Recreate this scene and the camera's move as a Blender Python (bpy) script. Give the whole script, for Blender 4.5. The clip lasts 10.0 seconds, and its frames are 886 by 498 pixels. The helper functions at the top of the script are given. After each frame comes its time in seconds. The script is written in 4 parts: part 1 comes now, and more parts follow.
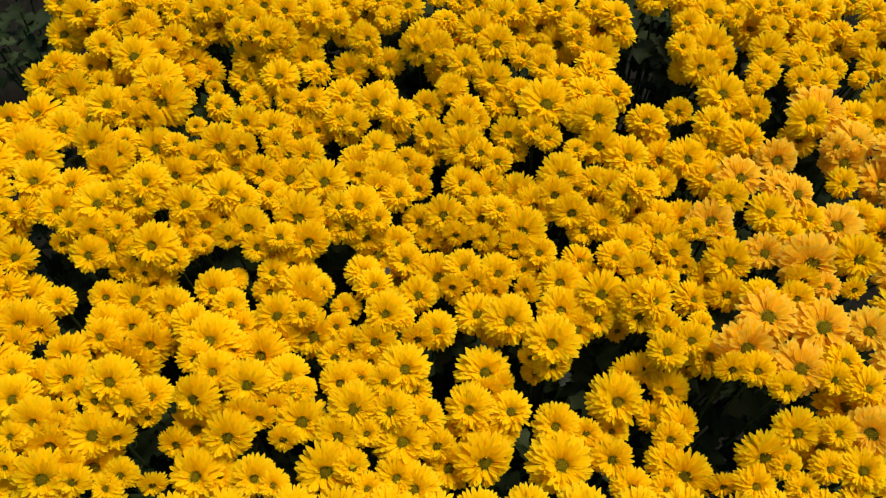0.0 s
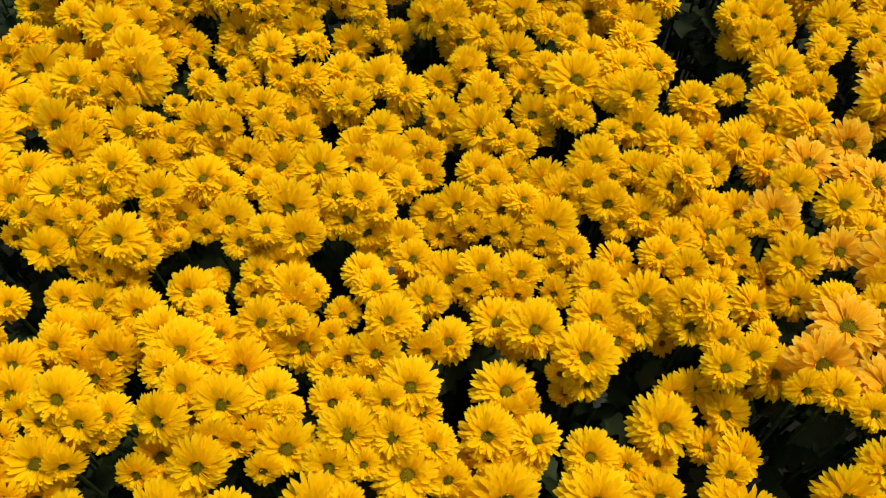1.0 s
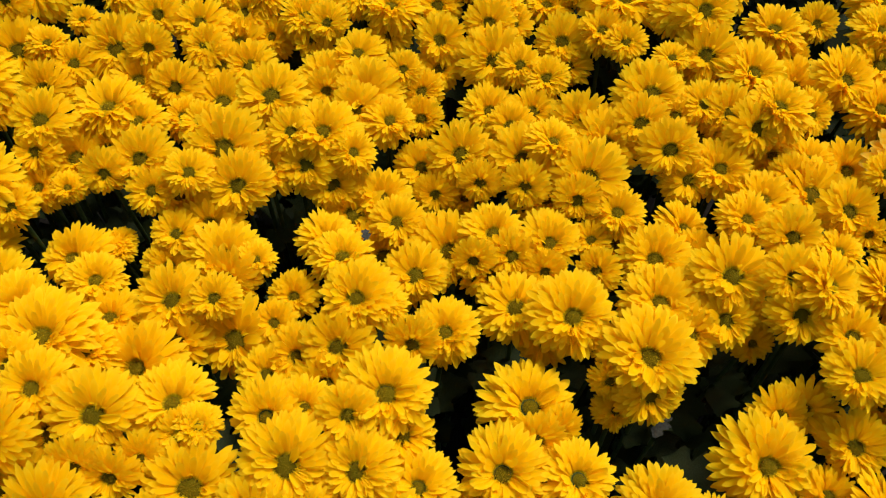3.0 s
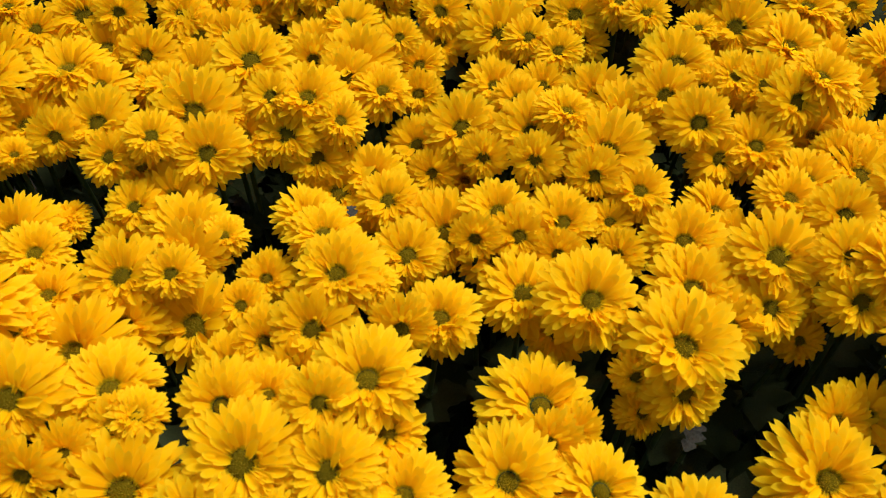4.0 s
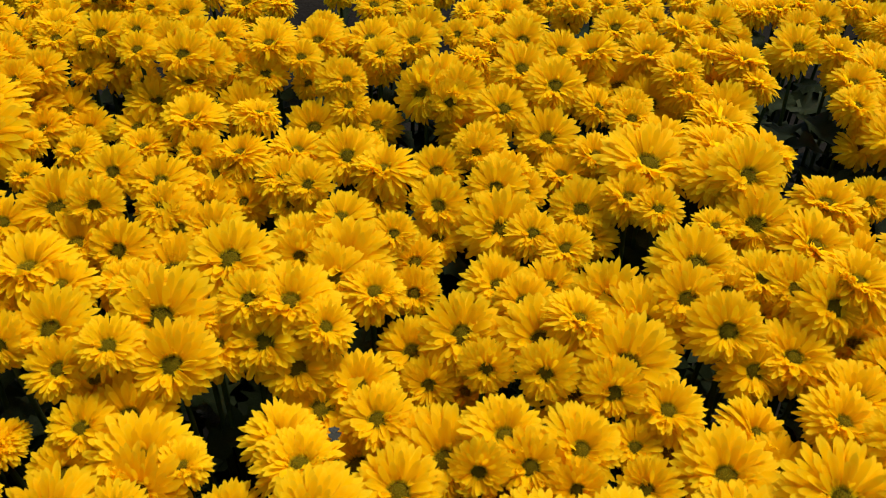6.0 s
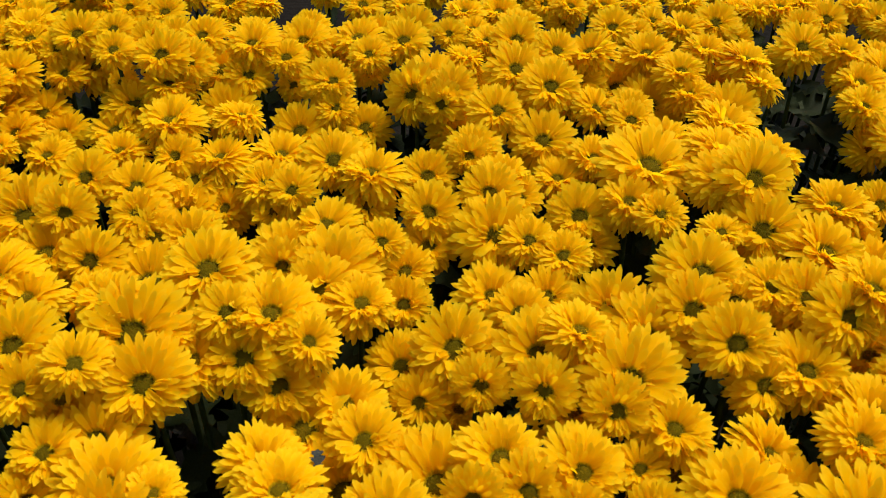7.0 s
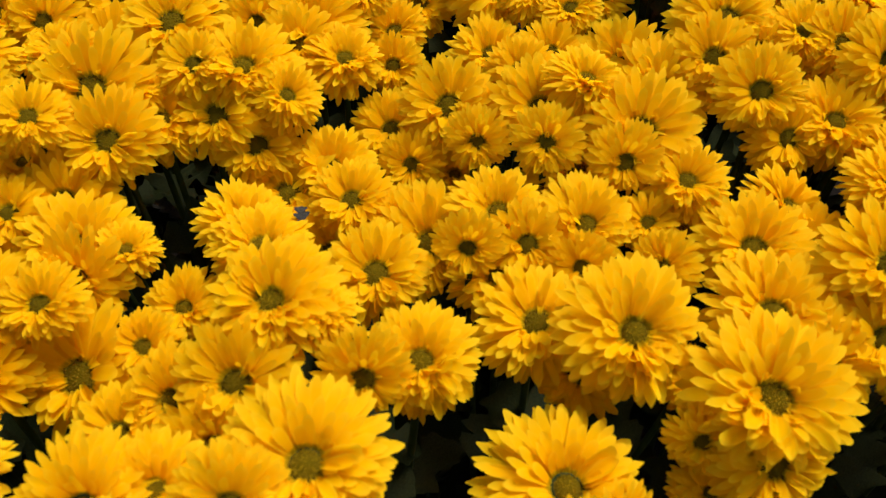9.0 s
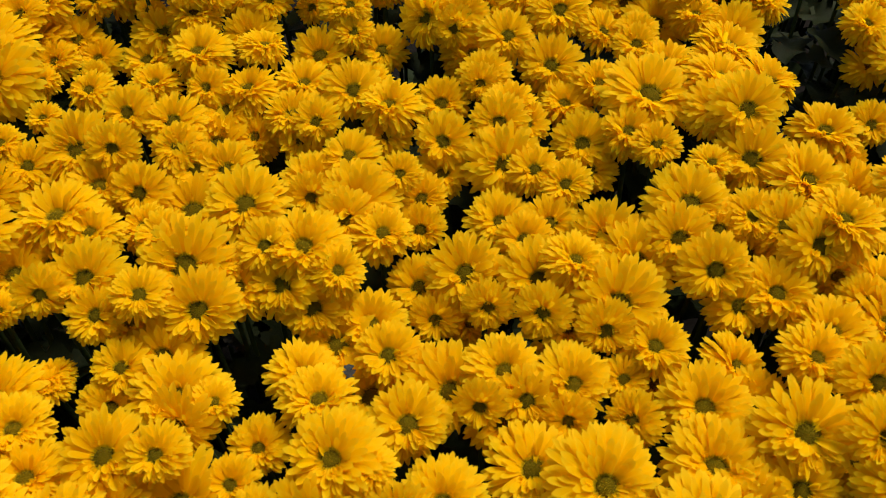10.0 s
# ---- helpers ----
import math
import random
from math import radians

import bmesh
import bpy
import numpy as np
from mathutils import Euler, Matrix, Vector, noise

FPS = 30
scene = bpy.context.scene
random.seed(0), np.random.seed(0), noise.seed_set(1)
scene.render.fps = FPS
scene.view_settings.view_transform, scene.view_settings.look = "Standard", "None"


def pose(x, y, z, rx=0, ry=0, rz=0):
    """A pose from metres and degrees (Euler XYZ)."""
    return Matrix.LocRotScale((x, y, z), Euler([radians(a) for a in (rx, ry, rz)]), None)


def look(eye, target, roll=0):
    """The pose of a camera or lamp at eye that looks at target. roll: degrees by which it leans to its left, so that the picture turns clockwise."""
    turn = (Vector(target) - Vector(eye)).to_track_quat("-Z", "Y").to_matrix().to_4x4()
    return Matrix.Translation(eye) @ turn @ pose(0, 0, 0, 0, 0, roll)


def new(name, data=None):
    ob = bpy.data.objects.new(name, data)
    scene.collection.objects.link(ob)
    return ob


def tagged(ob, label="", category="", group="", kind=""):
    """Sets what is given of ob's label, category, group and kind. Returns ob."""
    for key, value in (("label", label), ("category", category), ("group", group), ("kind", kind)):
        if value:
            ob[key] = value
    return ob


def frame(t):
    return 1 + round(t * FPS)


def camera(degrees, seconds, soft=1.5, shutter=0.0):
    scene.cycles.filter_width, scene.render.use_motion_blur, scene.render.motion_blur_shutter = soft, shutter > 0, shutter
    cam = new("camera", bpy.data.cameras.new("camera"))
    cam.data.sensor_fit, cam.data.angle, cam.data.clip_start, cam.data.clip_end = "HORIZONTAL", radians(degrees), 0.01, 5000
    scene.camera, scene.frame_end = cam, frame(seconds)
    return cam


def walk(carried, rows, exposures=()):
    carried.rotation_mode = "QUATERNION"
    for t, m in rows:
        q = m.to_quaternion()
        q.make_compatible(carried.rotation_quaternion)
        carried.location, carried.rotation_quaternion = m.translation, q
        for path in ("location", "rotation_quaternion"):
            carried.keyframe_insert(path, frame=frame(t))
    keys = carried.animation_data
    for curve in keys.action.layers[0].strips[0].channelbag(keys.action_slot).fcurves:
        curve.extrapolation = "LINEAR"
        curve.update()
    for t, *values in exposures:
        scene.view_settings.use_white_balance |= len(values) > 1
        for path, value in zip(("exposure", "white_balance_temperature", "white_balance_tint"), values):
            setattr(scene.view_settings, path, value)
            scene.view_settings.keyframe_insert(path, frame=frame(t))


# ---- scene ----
cam = camera(61.70, 10.0, soft=1.0)
cam.data.dof.use_dof, cam.data.dof.focus_distance, cam.data.dof.aperture_fstop = True, 0.68, 20.0
PATH = [
    (0, (0.0000, 0.0000, 1.3200), (-0.0000, 0.5000, 0.4540), -0.00),
    (0.5, (-0.0037, 0.0225, 1.2610), (-0.0189, 0.5308, 0.4000), -1.29),
    (1, (0.0004, 0.0516, 1.1969), (-0.0184, 0.5661, 0.3396), -1.52),
    (1.5, (-0.0014, 0.0741, 1.1261), (-0.0211, 0.5924, 0.2711), -1.68),
    (2, (-0.0064, 0.0843, 1.0643), (-0.0271, 0.6059, 0.2113), -1.72),
    (2.5, (-0.0058, 0.0961, 1.0232), (-0.0277, 0.6279, 0.1766), -1.26),
    (2.7, (-0.0060, 0.1080, 0.9990), (-0.0370, 1.2090, -0.6700), -0.40),
    (3.8, (-0.0080, 0.1090, 0.8870), (-0.0220, 1.3490, -0.6820), 1.80),
    (4, (-0.0039, 0.1112, 0.8751), (-0.0133, 0.7458, 0.1023), 1.60),
    (4.5, (-0.0005, 0.1257, 0.8615), (-0.0086, 0.8126, 0.1347), 1.99),
    (5, (-0.0011, 0.1392, 0.8498), (-0.0086, 0.8628, 0.1596), 2.05),
    (5.5, (-0.0031, 0.1549, 0.8479), (-0.0123, 0.9207, 0.2049), 2.01),
    (6, (-0.0078, 0.1713, 0.8528), (-0.0187, 0.9627, 0.2417), 1.86),
    (6.2, (-0.0070, 0.1740, 0.8480), (-0.0300, 1.7820, -0.3410), 1.80),
    (7.3, (-0.0060, 0.1990, 0.8250), (-0.0080, 1.7700, -0.4130), 2.00),
    (7.5, (-0.0004, 0.1999, 0.8042), (-0.0105, 0.9709, 0.1674), 1.53),
    (8, (0.0009, 0.1971, 0.7677), (-0.0011, 0.8945, 0.0510), 1.75),
    (8.5, (0.0046, 0.1942, 0.7547), (0.0018, 0.8548, 0.0039), 1.25),
    (9, (0.0013, 0.1888, 0.7792), (-0.0022, 0.8396, 0.0200), 1.06),
    (9.5, (-0.0060, 0.1784, 0.8449), (-0.0129, 0.8274, 0.0842), 1.17),
    (10, (-0.0008, 0.1833, 0.9029), (-0.0283, 0.8587, 0.1659), -0.07),
]
EXPOSURES = [(0.0, -0.02, 6500, 2), (2.0, 0.03, 6500, 5), (4.5, 0.03, 6500, 12), (6.0, -0.04, 6500, 7), (8.0, 0.03, 6700, 15), (9.0, -0.03, 6800, 20), (10.0, -0.23, 6700, 13)]
walk(cam, [(t, look(eye, target, roll)) for t, eye, target, roll in PATH], EXPOSURES)

# ---- daylight ----
SUN_ELEVATION, SUN_HEADING = 62.0, 40.0  # heading: degrees from +x, anticlockwise, towards the sun
world = bpy.data.worlds.new("sky")
scene.world = world
world.use_nodes = True
wn = world.node_tree
sky = wn.nodes.new("ShaderNodeTexSky")
sky.sky_type = "NISHITA"
sky.sun_disc = False
sky.sun_elevation = radians(SUN_ELEVATION)
sky.sun_rotation = radians(90.0 - SUN_HEADING)
background = next(n for n in wn.nodes if n.type == "BACKGROUND")
background.inputs["Strength"].default_value = 0.14
wn.links.new(sky.outputs["Color"], background.inputs["Color"])
sun_data = bpy.data.lights.new("sun", "SUN")
sun_data.energy, sun_data.angle, sun_data.color = 5.1, radians(24.0), (1.0, 0.93, 0.81)
sun = new("sun", sun_data)
ce, se = math.cos(radians(SUN_ELEVATION)), math.sin(radians(SUN_ELEVATION))
sun.matrix_world = look((ce * math.cos(radians(SUN_HEADING)) * 20, ce * math.sin(radians(SUN_HEADING)) * 20, se * 20), (0, 0, 0))


# ---- materials ----
def material(name):
    m = bpy.data.materials.new(name)
    m.use_nodes = True
    n = m.node_tree
    bsdf = next(k for k in n.nodes if k.type == "BSDF_PRINCIPLED")
    return m, n, bsdf


def ramp(n, source, stops):
    k = n.nodes.new("ShaderNodeValToRGB")
    e = k.color_ramp.elements
    while len(e) < len(stops):
        e.new(0.5)
    for el, (at, col) in zip(e, stops):
        el.position, el.color = at, (*col, 1.0)
    n.links.new(source, k.inputs["Fac"])
    return k.outputs["Color"]


def mixed(n, a, b, factor, kind="MIX"):
    k = n.nodes.new("ShaderNodeMix")
    k.data_type, k.blend_type = "RGBA", kind
    n.links.new(a, k.inputs[6])
    if isinstance(b, tuple):
        k.inputs[7].default_value = (*b, 1.0)
    else:
        n.links.new(b, k.inputs[7])
    if isinstance(factor, float):
        k.inputs[0].default_value = factor
    else:
        n.links.new(factor, k.inputs[0])
    return k.outputs[2]


def petal_material(name, deep, mid, pale, foot_shade, lit_rim):
    """Silky ray petals: tone by flower and by petal, deeper at the foot, fine lengthwise veins, light that passes through."""
    m, n, bsdf = material(name)
    info, geo, uv = n.nodes.new("ShaderNodeObjectInfo"), n.nodes.new("ShaderNodeNewGeometry"), n.nodes.new("ShaderNodeUVMap")
    split = n.nodes.new("ShaderNodeSeparateXYZ")
    n.links.new(uv.outputs["UV"], split.inputs[0])
    by_petal = ramp(n, geo.outputs["Random Per Island"], [(0.0, deep), (0.5, mid), (1.0, pale)])
    by_flower = ramp(n, info.outputs["Random"], [(0.0, deep), (0.45, mid), (1.0, pale)])
    tone = mixed(n, by_petal, by_flower, 0.5)
    # orange foot, drawn out to 0.45 to paint the shade between petals
    along = ramp(n, split.outputs["Y"], [(0.0, (1, 1, 1)), (0.45, (0, 0, 0)), (1.0, (0, 0, 0))])
    tone = mixed(n, tone, foot_shade, along)
    # the very foot is olive green
    base = ramp(n, split.outputs["Y"], [(0.0, (1, 1, 1)), (0.05, (0.8, 0.8, 0.8)), (0.15, (0, 0, 0))])
    tone = mixed(n, tone, (0.30, 0.23, 0.004), base)
    # thin margin and tip are paler; highlights on curled edges are painted in
    off = n.nodes.new("ShaderNodeMath")
    off.operation = "SUBTRACT"
    off.inputs[1].default_value = 0.5
    n.links.new(split.outputs["X"], off.inputs[0])
    wide = n.nodes.new("ShaderNodeMath")
    wide.operation = "ABSOLUTE"
    n.links.new(off.outputs[0], wide.inputs[0])
    margin = ramp(n, wide.outputs[0], [(0.36, (0, 0, 0)), (0.5, (0.9, 0.9, 0.9))])
    tip = ramp(n, split.outputs["Y"], [(0.78, (0, 0, 0)), (1.0, (0.9, 0.9, 0.9))])
    edge = n.nodes.new("ShaderNodeMath")
    edge.operation = "MAXIMUM"
    n.links.new(margin, edge.inputs[0])
    n.links.new(tip, edge.inputs[1])
    tone = mixed(n, tone, lit_rim, edge.outputs[0])
    # faint veins and blotches
    wave = n.nodes.new("ShaderNodeMath")
    wave.operation = "SINE"
    scaled = n.nodes.new("ShaderNodeMath")
    scaled.operation = "MULTIPLY"
    scaled.inputs[1].default_value = 38.0
    n.links.new(split.outputs["X"], scaled.inputs[0])
    n.links.new(scaled.outputs[0], wave.inputs[0])
    coord = n.nodes.new("ShaderNodeTexCoord")
    spots = n.nodes.new("ShaderNodeTexNoise")
    spots.inputs["Scale"].default_value = 2.2
    spots.inputs["Detail"].default_value = 4.0
    n.links.new(coord.outputs["Object"], spots.inputs["Vector"])
    fade = ramp(n, spots.outputs["Fac"], [(0.35, (0.95, 0.92, 0.9)), (0.65, (1, 1, 1))])
    tone = mixed(n, tone, fade, 1.0, "MULTIPLY")
    n.links.new(tone, bsdf.inputs["Base Color"])
    bsdf.inputs["Roughness"].default_value = 0.55
    bsdf.inputs["Specular IOR Level"].default_value = 0.03
    bump = n.nodes.new("ShaderNodeBump")
    bump.inputs["Strength"].default_value = 0.05
    bump.inputs["Distance"].default_value = 0.0006
    n.links.new(wave.outputs[0], bump.inputs["Height"])
    n.links.new(bump.outputs["Normal"], bsdf.inputs["Normal"])
    through_light = n.nodes.new("ShaderNodeBsdfTranslucent")
    n.links.new(mixed(n, tone, (0.97, 0.70, 0.006), 0.4), through_light.inputs["Color"])
    blend = n.nodes.new("ShaderNodeMixShader")
    blend.inputs[0].default_value = 0.57
    out = next(k for k in n.nodes if k.type == "OUTPUT_MATERIAL")
    n.links.new(bsdf.outputs[0], blend.inputs[1])
    n.links.new(through_light.outputs[0], blend.inputs[2])
    n.links.new(blend.outputs[0], out.inputs["Surface"])
    return m


PETAL = {
    "gold": petal_material("gold_petal", (0.95, 0.61, 0.0020), (0.955, 0.635, 0.0025), (0.96, 0.66, 0.004), (0.94, 0.56, 0.0018), (0.97, 0.72, 0.018)),
    "apricot": petal_material("apricot_petal", (0.95, 0.49, 0.006), (0.96, 0.57, 0.012), (0.97, 0.645, 0.035), (0.93, 0.42, 0.005), (0.97, 0.73, 0.09)),
}


def disc_material(name, stops):
    """Crowded disc florets, each its own tone."""
    m, n, bsdf = material(name)
    geo, info = n.nodes.new("ShaderNodeNewGeometry"), n.nodes.new("ShaderNodeObjectInfo")
    tone = ramp(n, geo.outputs["Random Per Island"], stops)
    fade = ramp(n, info.outputs["Random"], [(0.0, (0.75, 0.78, 0.7)), (1.0, (1.25, 1.2, 1.1))])
    tone = mixed(n, tone, fade, 1.0, "MULTIPLY")
    # the unopened florets in the middle are lighter
    coord, away = n.nodes.new("ShaderNodeTexCoord"), n.nodes.new("ShaderNodeVectorMath")
    away.operation = "LENGTH"
    n.links.new(coord.outputs["Object"], away.inputs[0])
    ring = ramp(n, away.outputs["Value"], [(0.05, (1.25, 1.2, 1.0)), (0.17, (0.9, 0.9, 0.9)), (0.25, (0.75, 0.7, 0.6))])
    n.links.new(mixed(n, tone, ring, 1.0, "MULTIPLY"), bsdf.inputs["Base Color"])
    bsdf.inputs["Roughness"].default_value = 0.8
    bsdf.inputs["Specular IOR Level"].default_value = 0.1
    return m


def leaf_material():
    m, n, bsdf = material("chrysanthemum_leaf")
    info, coord, noise_tex = n.nodes.new("ShaderNodeObjectInfo"), n.nodes.new("ShaderNodeTexCoord"), n.nodes.new("ShaderNodeTexNoise")
    noise_tex.inputs["Scale"].default_value = 60.0
    noise_tex.inputs["Detail"].default_value = 5.0
    n.links.new(coord.outputs["Object"], noise_tex.inputs["Vector"])
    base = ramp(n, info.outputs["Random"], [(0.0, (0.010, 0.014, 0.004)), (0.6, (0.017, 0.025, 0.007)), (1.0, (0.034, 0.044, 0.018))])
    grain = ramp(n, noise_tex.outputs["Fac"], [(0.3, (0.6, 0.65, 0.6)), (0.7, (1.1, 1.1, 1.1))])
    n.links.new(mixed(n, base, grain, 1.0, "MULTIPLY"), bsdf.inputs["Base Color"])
    bsdf.inputs["Roughness"].default_value = 0.6
    bsdf.inputs["Specular IOR Level"].default_value = 0.06
    bump = n.nodes.new("ShaderNodeBump")
    bump.inputs["Strength"].default_value = 0.4
    bump.inputs["Distance"].default_value = 0.001
    n.links.new(noise_tex.outputs["Fac"], bump.inputs["Height"])
    n.links.new(bump.outputs["Normal"], bsdf.inputs["Normal"])
    return m


def plain_material(name, low, high, scale, rough, depth):
    m, n, bsdf = material(name)
    coord, fine, broad = n.nodes.new("ShaderNodeTexCoord"), n.nodes.new("ShaderNodeTexNoise"), n.nodes.new("ShaderNodeTexNoise")
    fine.inputs["Scale"].default_value, fine.inputs["Detail"].default_value = scale, 8.0
    broad.inputs["Scale"].default_value, broad.inputs["Detail"].default_value = scale / 12.0, 3.0
    for k in (fine, broad):
        n.links.new(coord.outputs["Object"], k.inputs["Vector"])
    a = ramp(n, fine.outputs["Fac"], [(0.3, low), (0.7, high)])
    b = ramp(n, broad.outputs["Fac"], [(0.3, low), (0.7, high)])
    n.links.new(mixed(n, a, b, 0.45), bsdf.inputs["Base Color"])
    bsdf.inputs["Roughness"].default_value = rough
    bsdf.inputs["Specular IOR Level"].default_value = 0.02
    bump = n.nodes.new("ShaderNodeBump")
    bump.inputs["Strength"].default_value, bump.inputs["Distance"].default_value = 0.7, depth
    n.links.new(fine.outputs["Fac"], bump.inputs["Height"])
    n.links.new(bump.outputs["Normal"], bsdf.inputs["Normal"])
    return m


DISC = {
    "open": disc_material("dark_disc_floret", [(0.0, (0.095, 0.066, 0.002)), (0.7, (0.12, 0.084, 0.002)), (0.95, (0.15, 0.107, 0.003)), (1.0, (0.27, 0.19, 0.004))]),
    "full": disc_material("pale_disc_floret", [(0.0, (0.20, 0.14, 0.003)), (0.5, (0.25, 0.175, 0.004)), (0.9, (0.32, 0.225, 0.005)), (1.0, (0.52, 0.35, 0.006))]),
    "ripe": disc_material("brown_disc_floret", [(0.0, (0.16, 0.11, 0.004)), (0.7, (0.22, 0.15, 0.005)), (0.94, (0.30, 0.21, 0.007)), (1.0, (0.45, 0.32, 0.01))]),
}
DISC_BED = plain_material("disc_bed", (0.09, 0.064, 0.002), (0.13, 0.092, 0.003), 60.0, 0.9, 0.002)
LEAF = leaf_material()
STEM = plain_material("green_stem", (0.022, 0.036, 0.010), (0.045, 0.066, 0.020), 90.0, 0.6, 0.001)
DRY = plain_material("dry_leaf", (0.02, 0.021, 0.018), (0.065, 0.066, 0.058), 12.0, 0.8, 0.001)
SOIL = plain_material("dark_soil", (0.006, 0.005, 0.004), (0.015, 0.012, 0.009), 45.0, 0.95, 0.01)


# ---- mesh helpers ----
def finish(name, bm, mat, smooth=True):
    me = bpy.data.meshes.new(name)
    bm.to_mesh(me)
    bm.free()
    me.materials.append(mat)
    if smooth:
        me.polygons.foreach_set("use_smooth", [True] * len(me.polygons))
    return me


def part(name, me, parent, m=None, label=""):
    ob = new(name, me)
    ob.parent = parent
    if m is not None:
        ob.matrix_basis = m
    if label:
        tagged(ob, label=label)
    return ob


def petal_grid(turn, foot, z0, length, width, lift, bend, cup, twist, cols, sweep=0.0, tip=0.48):
    """One ray petal from radius foot outwards, as rows of (place, uv): lift and bend in degrees, cup the height of its edges."""
    pts, x, z = [], foot, z0
    stations = (0.0, 0.30, 0.56, 0.78, 0.93, 1.0)
    widths = (0.38, 0.78, 0.98, 1.0, 0.62 + 0.48 * tip, tip)
    c, sn = math.cos(turn), math.sin(turn)
    for i, s in enumerate(stations):
        e = radians(lift - bend * s * s)
        if i:
            x += length * (s - stations[i - 1]) * math.cos(e)
            z += length * (s - stations[i - 1]) * math.sin(e)
        w, tw, row = width * widths[i], radians(twist) * s, []
        for j in range(cols + 1):
            u = j / cols * 2 - 1
            yy, zz = u * w * 0.5 + sweep * length * s * s, cup * w * (u * u - 0.4)
            xx = -0.06 * length * u * u * s
            yr, zr = yy * math.cos(tw) - zz * math.sin(tw), yy * math.sin(tw) + zz * math.cos(tw)
            px, pz = x + xx * math.cos(e) - zr * math.sin(e), z + xx * math.sin(e) + zr * math.cos(e)
            row.append(((px * c - yr * sn, px * sn + yr * c, pz), (u * 0.5 + 0.5, s)))
        pts.append(row)
    return pts


def head_petals(kind, seed, cols):
    """The petals of a head of radius 1 that faces +z and leans to +x, where they are shorter and hang lower."""
    rng = random.Random(seed)
    count, short, low, high, bend, wide = {"open": (132, 0.38, -14, 38, 18, 0.152), "full": (164, 0.52, -20, 56, 22, 0.146), "broad": (98, 0.36, -13, 34, 22, 0.195),
                                             "wide_open": (128, 0.40, -16, 42, 20, 0.152), "wide_full": (150, 0.52, -20, 56, 22, 0.148)}[kind]
    grids = []
    for i in range(count):
        q = i / (count - 1)  # from the outermost to the innermost
        turn = i * 2.39996 + rng.gauss(0, 0.06)
        near = math.cos(turn)
        foot = 0.12 + (0.11 if "full" not in kind else 0.07) * q
        droop = max(0.0, near)
        length = (1.04 - short * q ** 2.4 - foot) * (rng.uniform(0.93, 1.04) - droop * rng.uniform(0.02, 0.42)) * (1 - 0.05 * near)
        grids.append(petal_grid(turn, foot, -0.15 + 0.07 * q + rng.uniform(-0.02, 0.02), length, wide * (1 - 0.22 * q) * rng.uniform(0.84, 1.14),
                                low + (high - low) * q ** 1.7 - 9 * near + rng.gauss(0, 5.5 + 8 * droop), bend + 10 * near + rng.gauss(0, 6 + 16 * droop), rng.uniform(0.0, 0.12) + droop * rng.uniform(0.08, 0.46), rng.gauss(0, 6 + 12 * droop), cols, rng.gauss(0, 0.045), rng.uniform(0.36, 0.66)))
    # a ragged collar of the shortest petals round the disc
    for i in range(26 if "full" in kind else 20):
        grids.append(petal_grid(rng.uniform(0, 2 * math.pi), 0.25 if "full" not in kind else 0.20, -0.10, rng.uniform(0.10, 0.26), rng.uniform(0.06, 0.13), rng.uniform(20, 78), rng.uniform(-20, 50), rng.uniform(0.1, 0.4), rng.gauss(0, 20), 2, rng.gauss(0, 0.08), rng.uniform(0.36, 0.66)))
    # an under-tier of hanging petals on the lower side
    for i in range(18 if "full" in kind else 14):
        grids.append(petal_grid(rng.gauss(0, 0.85), 0.13, -0.19, rng.uniform(0.55, 0.86), wide * rng.uniform(0.8, 1.05), rng.uniform(-62, -24), rng.uniform(5, 40), rng.uniform(0.05, 0.4), rng.gauss(0, 12), cols, rng.gauss(0, 0.06), rng.uniform(0.36, 0.66)))
    # short curled petals crowded at the lower side of the disc
    for i in range({"open": 21, "full": 32, "broad": 7, "wide_open": 18, "wide_full": 28}[kind]):
        grids.append(petal_grid(rng.gauss(0, 0.9), rng.uniform(0.10, 0.24), rng.uniform(-0.12, -0.02), rng.uniform(0.24, 0.56), rng.uniform(0.12, 0.20), rng.uniform(5, 58), rng.uniform(-30, 100), rng.uniform(0.1, 0.5), rng.gauss(0, 26), max(cols, 3), rng.gauss(0, 0.1), rng.uniform(0.45, 0.75)))
    return grids


def grid_mesh(name, grids, mat):
    """Petals given as grids, in one mesh."""
    verts, faces, uvs = [], [], []
    for g in grids:
        first, cols = len(verts), len(g[0])
        verts += [p for row in g for p, _ in row]
        flat = [at for row in g for _, at in row]
        for i in range(len(g) - 1):
            for j in range(cols - 1):
                quad = (i * cols + j, i * cols + j + 1, (i + 1) * cols + j + 1, (i + 1) * cols + j)
                faces.append(tuple(first + k for k in quad))
                for k in quad:
                    uvs += flat[k]
    me = bpy.data.meshes.new(name)
    me.from_pydata(verts, [], faces)
    me.uv_layers.new(name="UVMap").data.foreach_set("uv", uvs)
    me.materials.append(mat)
    me.polygons.foreach_set("use_smooth", [True] * len(me.polygons))
    return me


def petals_mesh(name, kind, mat, seed):
    return grid_mesh(name, head_petals(kind, seed, 2), mat)


